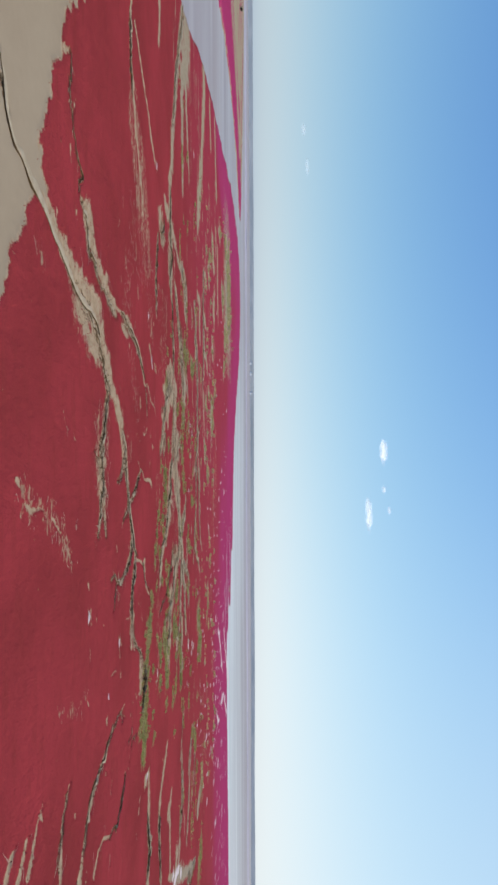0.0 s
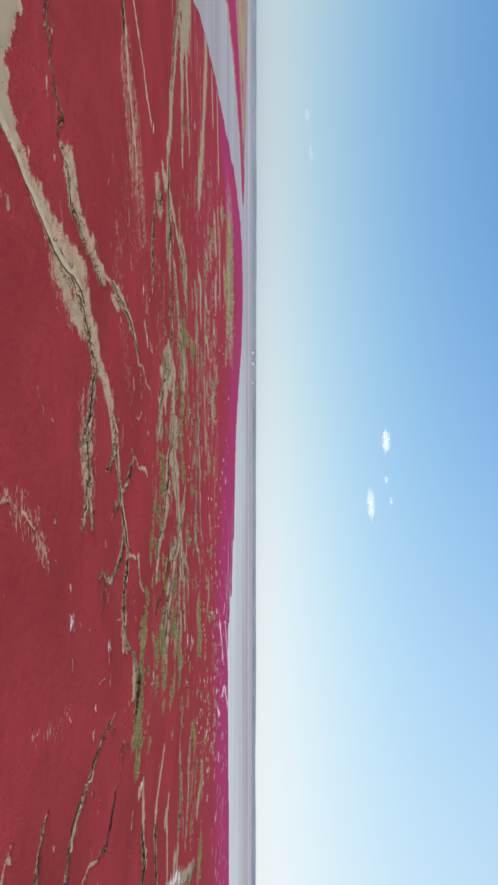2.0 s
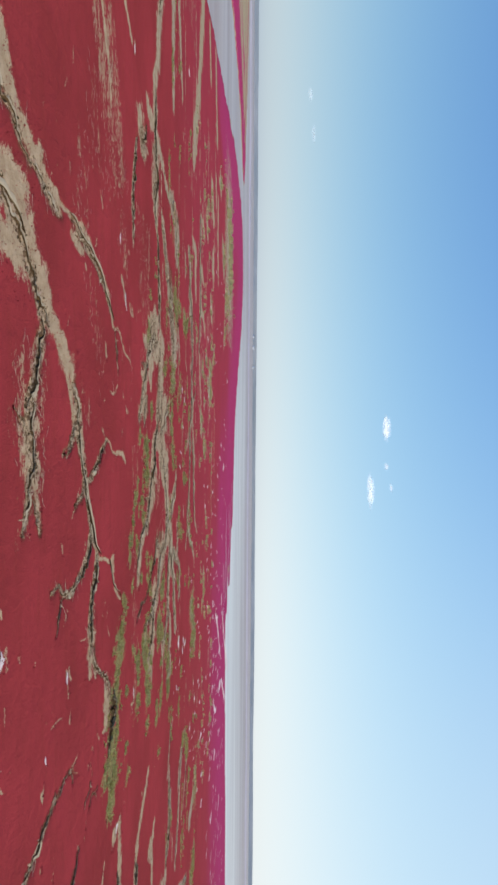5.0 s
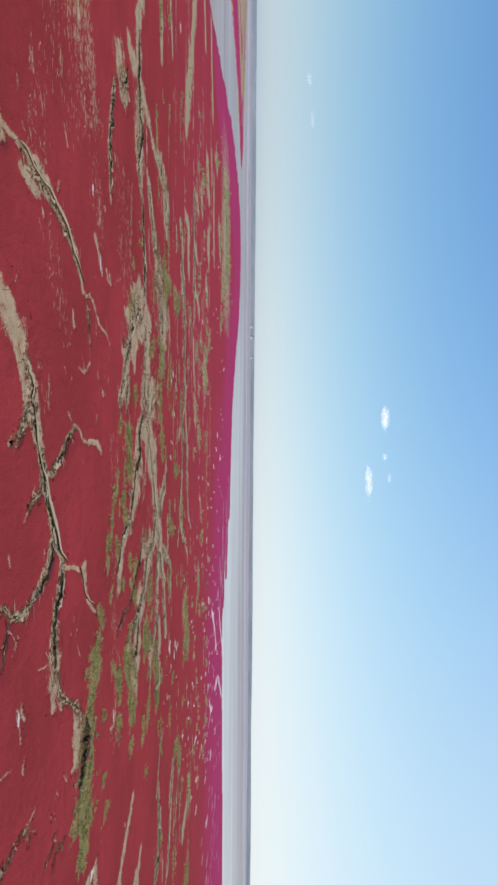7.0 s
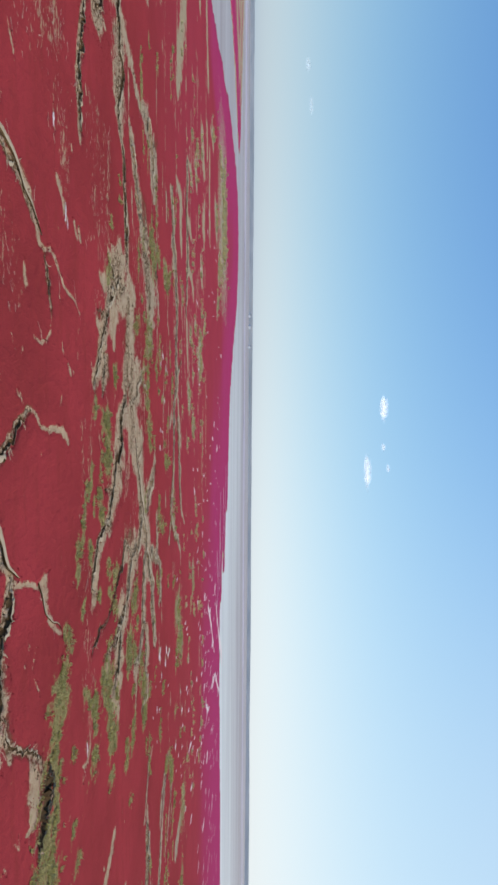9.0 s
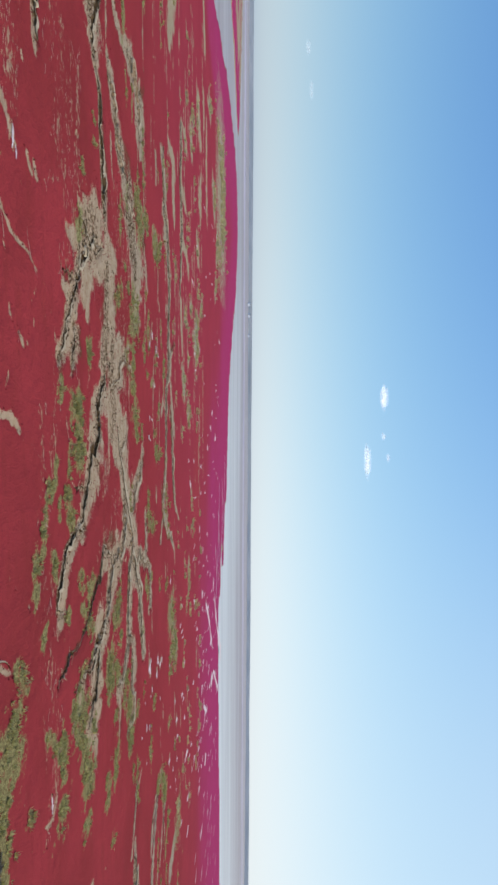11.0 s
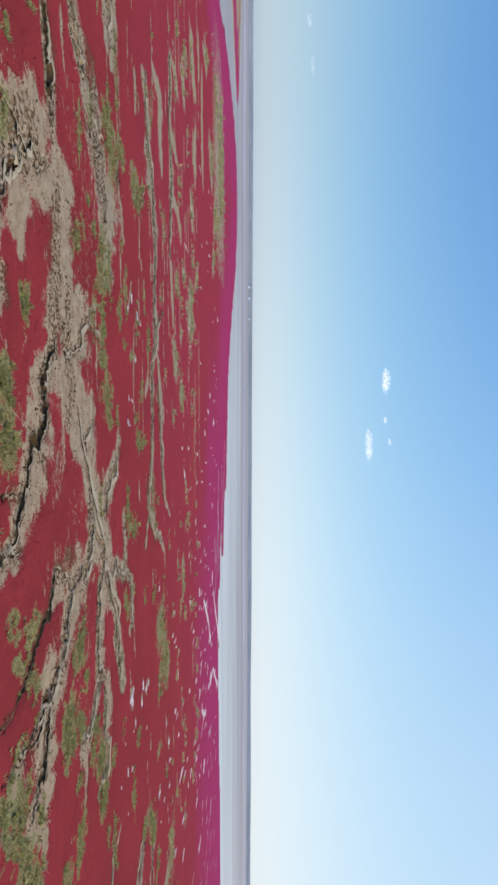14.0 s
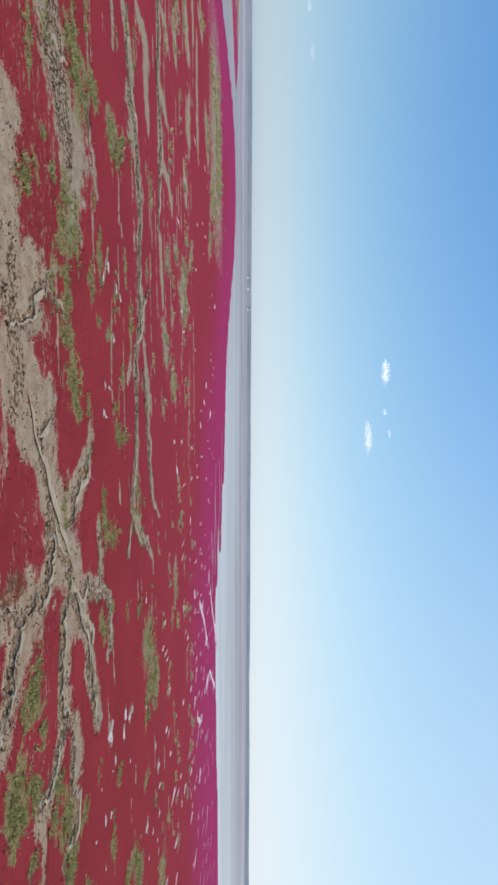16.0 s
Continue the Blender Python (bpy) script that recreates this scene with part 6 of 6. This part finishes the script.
# ---- pools ----
def pool_mesh(seed):
    """A bent fleck of shallow water with a low rim."""
    r = random.Random(seed)
    n, bend, skew = 9, r.uniform(-0.8, 0.8), r.uniform(-0.5, 0.5)
    spine = [(i / (n - 1) - 0.5) for i in range(n)]
    half = [0.04 + 0.40 * (1 - (2 * s) ** 2) * r.uniform(0.15, 1.0) for s in spine]
    mid = [bend * (4 * s * s - 0.5) * 0.7 + skew * s + r.uniform(-0.08, 0.08) for s in spine]
    ring = [(s, m + h) for s, m, h in zip(spine, mid, half)] + [(s, m - h) for s, m, h in zip(spine[::-1], mid[::-1], half[::-1])]
    k = len(ring)
    verts = [(x, y, -0.04) for x, y in ring] + [(x * 0.94, y * 0.94, 0.02) for x, y in ring]
    faces = [(i, (i + 1) % k, k + (i + 1) % k, k + i) for i in range(k)]
    faces += [(k + i, k + i + 1, 2 * k - 2 - i, 2 * k - 1 - i) for i in range(n - 1)]
    me = bpy.data.meshes.new("white_pool")
    me.from_pydata(verts, [], faces)
    me.materials.append(SKY_WHITE)
    return me


POOL_MESHES = [pool_mesh(k) for k in range(12)]
r = random.Random(21)
spots = list(POOLS)
while len(spots) < len(POOLS) + 190:
    x, y = r.uniform(-120, 420), r.uniform(400, 640)
    if r.random() > (0.3 if x < 60 else 1.0) or y > 600 + 0.5 * max(0, 120 - x):
        continue
    spots.append((x, y, r.uniform(0.8, 2.2), r.uniform(6.0, 14.0), r.uniform(-7, 7)))
for k, (x, y, long, wide, turn) in enumerate(spots):
    ob = new("white_pool", POOL_MESHES[k * 5 % 12])
    ob.matrix_world = pose(x, y, float(height(np.array(x), np.array(y))) + 0.02, 0, 0, turn) @ Matrix.Diagonal((long * (0.9 if not 300 < y < 380 else 0.62), wide * (0.7 + 0.35 * min(1.0, max(0.0, (y - 180) / 120))), 1, 1))
    big = long * wide > 40
    tagged(ob, "broad sky-white pool among red plants" if big else "small sky-white pool among red seepweed plants", "pool", "salt pools in the marsh")


def tidal_inlet(*line):
    """A thin arm of bright shallow water that runs into the marsh from the shore."""
    p = np.array(line, float)
    u = np.linspace(0, len(p) - 1, 24)
    x, y, w = (np.interp(u, np.arange(len(p)), p[:, k]) for k in range(3))
    w *= 0.6 + 0.8 * soft_noise(u * 2.2, u * 0, 95)
    z = height(x, y)
    rows = [np.stack([x - w * a, y, np.maximum(z, 0) + h], -1) for a, h in ((0.6, -0.1), (0.5, 0.12), (0, 0.16), (-0.5, 0.12), (-0.6, -0.1))]
    ob = strip("tidal_inlet", rows, SKY_WHITE, None)
    return tagged(ob, "thin bright inlet of shallow water at the shore", "tidal inlet", "inlets at the shore")


tidal_inlet((171, 567, 5.0), (190, 581, 4.0), (220, 612, 5.0), (240, 639, 8.0), (265, 668, 12.0))
tidal_inlet((224, 522, 3.0), (227, 540, 3.0), (230, 559, 2.4), (248, 580, 3.0), (272, 612, 5.0))
tidal_inlet((144, 478, 3.0), (171, 512, 3.0), (191, 528, 4.0), (198, 534, 2.0))
tidal_inlet((207, 463, 3.0), (220, 481, 2.0))
tidal_inlet((92, 639, 2.0), (131, 630, 2.0), (164, 605, 2.4))
tidal_inlet((114, 622, 2.0), (149, 639, 2.4), (180, 621, 2.0))
tidal_inlet((95, 689, 2.0), (131, 700, 2.6), (168, 668, 2.0))
tidal_inlet((79, 749, 1.6), (114, 736, 2.0), (151, 712, 1.6))
tidal_inlet((134, 582, 1.6), (167, 597, 2.0), (183, 589, 1.6))


# ---- cordgrass stands ----
def blades(px, py, size, per, rnd):
    """Domed tussocks of leaning blades, per of them at each place."""
    n0 = len(px)
    tall = np.repeat(rnd.uniform(0.55, 1.1, n0), per)
    px, py, size = (np.repeat(v, per) for v in (px, py, size))
    n = len(px)
    a, far = rnd.uniform(0, math.tau, n), np.sqrt(rnd.random(n))
    ca, sa = np.cos(a), np.sin(a)
    px, py = px + ca * far * 0.5 * size, py + sa * far * 0.5 * size
    w = rnd.uniform(0.09, 0.19, n) * size
    h = tall * (1.05 - 0.6 * far ** 2) * rnd.uniform(0.75, 1.15, n) * size * 0.75
    lean = 0.15 + 0.75 * far + rnd.uniform(-0.1, 0.25, n)
    turn = a + rnd.normal(0, 0.5, n)
    z = height(px, py) - 0.05
    return np.stack([np.stack([px - sa * w, py + ca * w, z], -1), np.stack([px + sa * w, py - ca * w, z], -1),
                     np.stack([px + np.cos(turn) * lean * h, py + np.sin(turn) * lean * h, z + h], -1)], 1)


def stand(line, rnd):
    pts = np.array(line if len(line) > 1 else (line[0], line[0]), float)
    if len(line) == 1:
        half = line[0][2] * 0.5
        pts[0, 0] -= half
        pts[1, 0] += half
    steps = np.hypot(*np.diff(pts[:, :2], axis=0).T)
    area = float((steps * (pts[1:, 2] + pts[:-1, 2]) / 2).sum()) + pts[0, 2] * 1.5
    reach = float(np.median(pts[:, 1]))
    coarse = np.clip((reach - 150) / 130, 0.8, 3.2)
    count = int(min(2600, max(5, area * 0.6 / coarse ** 2)))
    seg = rnd.choice(len(steps), count, p=(steps + 0.01) / (steps + 0.01).sum())
    u = rnd.random(count)
    c = pts[seg] * (1 - u[:, None]) + pts[seg + 1] * u[:, None]
    d = (pts[seg + 1, :2] - pts[seg, :2]) / (steps[seg, None] + 1e-6)
    off = np.clip(rnd.normal(0, 0.33, count), -0.8, 0.8) * c[:, 2]
    x, y = c[:, 0] - d[:, 1] * off + rnd.normal(0, 0.4, count), c[:, 1] + d[:, 0] * off + rnd.normal(0, 0.4, count)
    keep = soft_noise(x / (1.6 * coarse), y / (2.6 * coarse), 31) > 0.42
    return blades(x[keep], y[keep], coarse * rnd.uniform(0.7, 1.35, keep.sum()), 13, rnd)


rnd = np.random.default_rng(8)
for line in GREEN:
    points = stand(line, rnd)
    if len(points):
        wide = max(w for _, _, w in line)
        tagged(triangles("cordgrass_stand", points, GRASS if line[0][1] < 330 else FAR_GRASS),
               "long uneven yellow-green cordgrass stand along a creek" if len(line) > 3 else
               "small yellow-green cordgrass clump in red seepweed" if wide < 6 else "yellow-green cordgrass patch in red seepweed",
               "grass patch", "cordgrass stands", "stuff")


# ---- loose growth and clods ----
def mounds(x, y, size, sides, rnd, tall=1.0):
    """Low uneven hummocks with a pointed top."""
    n, z = len(x), height(x, y) - 0.06
    turn = rnd.uniform(0, math.tau, n)
    rim = [np.stack([x + np.cos(turn + math.tau * k / sides) * size * rnd.uniform(0.5, 1.1, n),
                     y + np.sin(turn + math.tau * k / sides) * size * rnd.uniform(0.5, 1.1, n), z], -1) for k in range(sides)]
    top = np.stack([x + rnd.normal(0, 0.15, n) * size, y + rnd.normal(0, 0.15, n) * size, z + 0.03 + tall * size * rnd.uniform(0.7, 1.3, n)], -1)
    return np.concatenate([np.stack([rim[k], rim[(k + 1) % sides], top], 1) for k in range(sides)])


def sample(mask, count, rnd):
    j, i = np.nonzero(mask)
    pick = rnd.integers(0, len(j), count)
    j, i = j[pick], i[pick]
    return xs[i] + rnd.uniform(-0.2, 0.2, count), ys[j] + rnd.uniform(-0.3, 0.3, count)


view = (Y > 78) & (Y < 330) & (X > -75) & (X < 130)
x, y = sample(view & (mud_in > -1.4) & (mud_in < 0.8) & (bed_in < -0.7), 9000, rnd)
tagged(triangles("seepweed_fringe", mounds(x, y, rnd.uniform(0.07, 0.18, len(x)), 5, rnd), RED_PLANT),
       "loose red seepweed plants fringing the bare mud", "seepweed", kind="stuff")
strewn = view & (mud_in > 0.2) & (flat_in < -1)
sets = [sample(strewn & (Y > 185) & (bed_in > -0.9) & (bed_in < -0.05) & (soft_noise(X / 2.4, Y / 2.4, 43) > 0.45), 800, rnd),
        sample(strewn & (Y < 185) & (bed_in > -1.5) & (bed_in < -0.1) & (soft_noise(X / 2.4, Y / 2.4, 43) > 0.5), 350, rnd),
        sample(strewn & (Y > 185) & (bed_in > -2.2) & (bed_in < -0.15) & (soft_noise(X / 2.4, Y / 2.4, 43) > 0.5), 350, rnd),
        sample(strewn & (scar_in > 0.1) & (soft_noise(X / 1.1, Y / 1.6, 45) > 0.55), 1050, rnd),
        sample(strewn & (mud_in > 0.3) & (Y > 185) & (soft_noise(X / 3.5, Y / 3.5, 41) > 0.66), 500, rnd),
        sample(strewn & (Y > 185) & (soft_noise(X / 1.8, Y / 1.8, 44) > 0.74), 350, rnd)]
# dark mounds added in place of pits as well as for clods
x, y = (np.concatenate([one[k] for one in sets]) for k in (0, 1))
tagged(triangles("mud_clods", mounds(x, y, rnd.uniform(0.12, 0.34, len(x)) * rnd.uniform(0.7, 1.2, len(x)), 6, rnd, 0.55), CLOD),
       "dark mud clods, also standing for pits, along the creek banks", "mud clods", kind="stuff")


def rills(x, y, long, a, rnd, broad=1.0):
    """Thin kinked runnels of pale mud that fray out into the plants, setting off in the directions a."""
    n, k = len(x), 6
    lines = []
    for i in range(k + 1):
        w = rnd.uniform(0.05, 0.12, n) * (1.15 - i / k) * broad
        px, py = -np.sin(a) * w, np.cos(a) * w
        z = height(x, y)
        lines.append((np.stack([x + px, y + py, z + 0.01], -1), np.stack([x, y, z + 0.03], -1), np.stack([x - px, y - py, z + 0.01], -1)))
        a = a + rnd.normal(0, 0.24, n)
        x, y = x + np.cos(a) * long / k, y + np.sin(a) * long / k
    tris = []
    for p, q in zip(lines, lines[1:]):
        for s in (0, 1):
            tris += [np.stack([p[s], q[s], q[s + 1]], 1), np.stack([p[s], q[s + 1], p[s + 1]], 1)]
    return np.concatenate(tris)


x, y = sample(view & (mud_in > -0.4) & (mud_in < 0.3) & (flat_in < -3) & (Y < 300), 380, rnd)
x2, y2 = sample(view & (thin_f > 0.3) & (mud_in < -0.5) & (Y < 260), 480, rnd)
long = np.concatenate([rnd.uniform(0.8, 4.2, len(x)), rnd.uniform(0.4, 2.0, len(x2))])
away = rnd.normal(0.2, 0.4, len(long)) + math.pi * rnd.integers(0, 2, len(long))
tagged(triangles("mud_rills", rills(np.concatenate([x, x2]), np.concatenate([y, y2]), long, away, rnd), BANK),
       "thin pale mud runnels fraying out among red plants", "mud runnels", kind="stuff")


def spurs(course, size, rnd):
    """Forked twigs of pale mud that leave a creek on both sides: where they start, how long, which way."""
    x, y, w = course.T
    turn = np.arctan2(np.gradient(y), np.gradient(x))
    pick = rnd.integers(1, len(x) - 1, max(2, int(len(x) * 0.34 * size / 1.5)))
    side = rnd.choice((-1.0, 1.0), len(pick))
    a = turn[pick] + side * rnd.uniform(0.35, 1.25, len(pick))
    return np.stack([x[pick] - np.sin(turn[pick]) * side * w[pick] * 0.6, y[pick] + np.cos(turn[pick]) * side * w[pick] * 0.6,
                     rnd.uniform(0.5, 1.9, len(pick)) ** 1.3, a], -1)


twigs = np.concatenate([spurs(course, size, rnd) for course, size in COURSES if np.median(course[:, 1]) < 205])
i, j = np.clip(np.searchsorted(xs, twigs[:, 0]), 0, len(xs) - 1), np.clip(np.searchsorted(ys, twigs[:, 1]), 0, len(ys) - 1)
twigs = twigs[(flat_in[j, i] < -1.5) & (mud_in[j, i] < 1.2)]
fork = twigs[rnd.random(len(twigs)) < 0.5].copy()
fork[:, 3] += rnd.uniform(0.4, 0.9, len(fork)) * rnd.choice((-1.0, 1.0), len(fork))
fork[:, 2] *= 0.6
twigs = np.concatenate([twigs, fork])
tagged(triangles("creek_twigs", rills(twigs[:, 0], twigs[:, 1], twigs[:, 2], twigs[:, 3], rnd, 1.9), TWIG),
       "short forked runnels of pale mud beside the creeks", "mud runnels", kind="stuff")


# ---- far buildings and shrub ----
def box(bm, sx, sy, z0, z1):
    v = [bm.verts.new((x, y, z)) for z in (z0, z1) for x, y in ((-sx, -sy), (sx, -sy), (sx, sy), (-sx, sy))]
    for f in ((3, 2, 1, 0), (4, 5, 6, 7), (0, 1, 5, 4), (1, 2, 6, 5), (2, 3, 7, 6), (3, 0, 4, 7)):
        bm.faces.new([v[k] for k in f])


def part(name, bm, mat, parent):
    me = bpy.data.meshes.new(name)
    bm.to_mesh(me)
    bm.free()
    me.materials.append(mat)
    ob = new(name, me)
    ob.parent = parent
    return ob


def far_building(x, y, wide, tall):
    ob = tagged(new("building"), "small white flat-roofed building on the far shore", "building", "far buildings")
    bm = bmesh.new()
    box(bm, wide / 2, wide / 4, 0, tall)
    part("wall", bm, WHITE_WALL, ob)
    bm = bmesh.new()
    box(bm, wide / 2 + 0.5, wide / 4 + 0.5, tall, tall + 1)
    part("roof", bm, DARK_ROOF, ob)
    ob.matrix_world = pose(x, y, -1.8, 0, 0, 58)
    return ob


far_building(-525, 4368, 28, 14)
far_building(-385, 4383, 24, 12)
far_building(-603, 4358, 26, 13)


def shrub(x, y, tall):
    ob = tagged(new("shrub"), "lone dark green shrub on the pale far bank", "shrub")
    bm = bmesh.new()
    bmesh.ops.create_cone(bm, segments=7, radius1=tall * 0.07, radius2=tall * 0.03, depth=tall * 0.6, cap_ends=True, matrix=Matrix.Translation((0, 0, tall * 0.3)))
    part("trunk", bm, DARK_ROOF, ob)
    rnd = np.random.default_rng(3)
    n = 900
    c = rnd.normal(0, 1, (n, 3)) * (tall * 0.3, tall * 0.3, tall * 0.22) + (0, 0, tall * 0.62)
    d = rnd.normal(0, tall * 0.06, (n, 2, 3))
    crown = triangles("crown", np.stack([c, c + d[:, 0], c + d[:, 1]], 1), LEAF)
    crown.parent = ob
    ob.matrix_world = pose(x, y, float(height(np.array(x), np.array(y))) - 0.1)
    return ob


shrub(-956, 1300, 7)
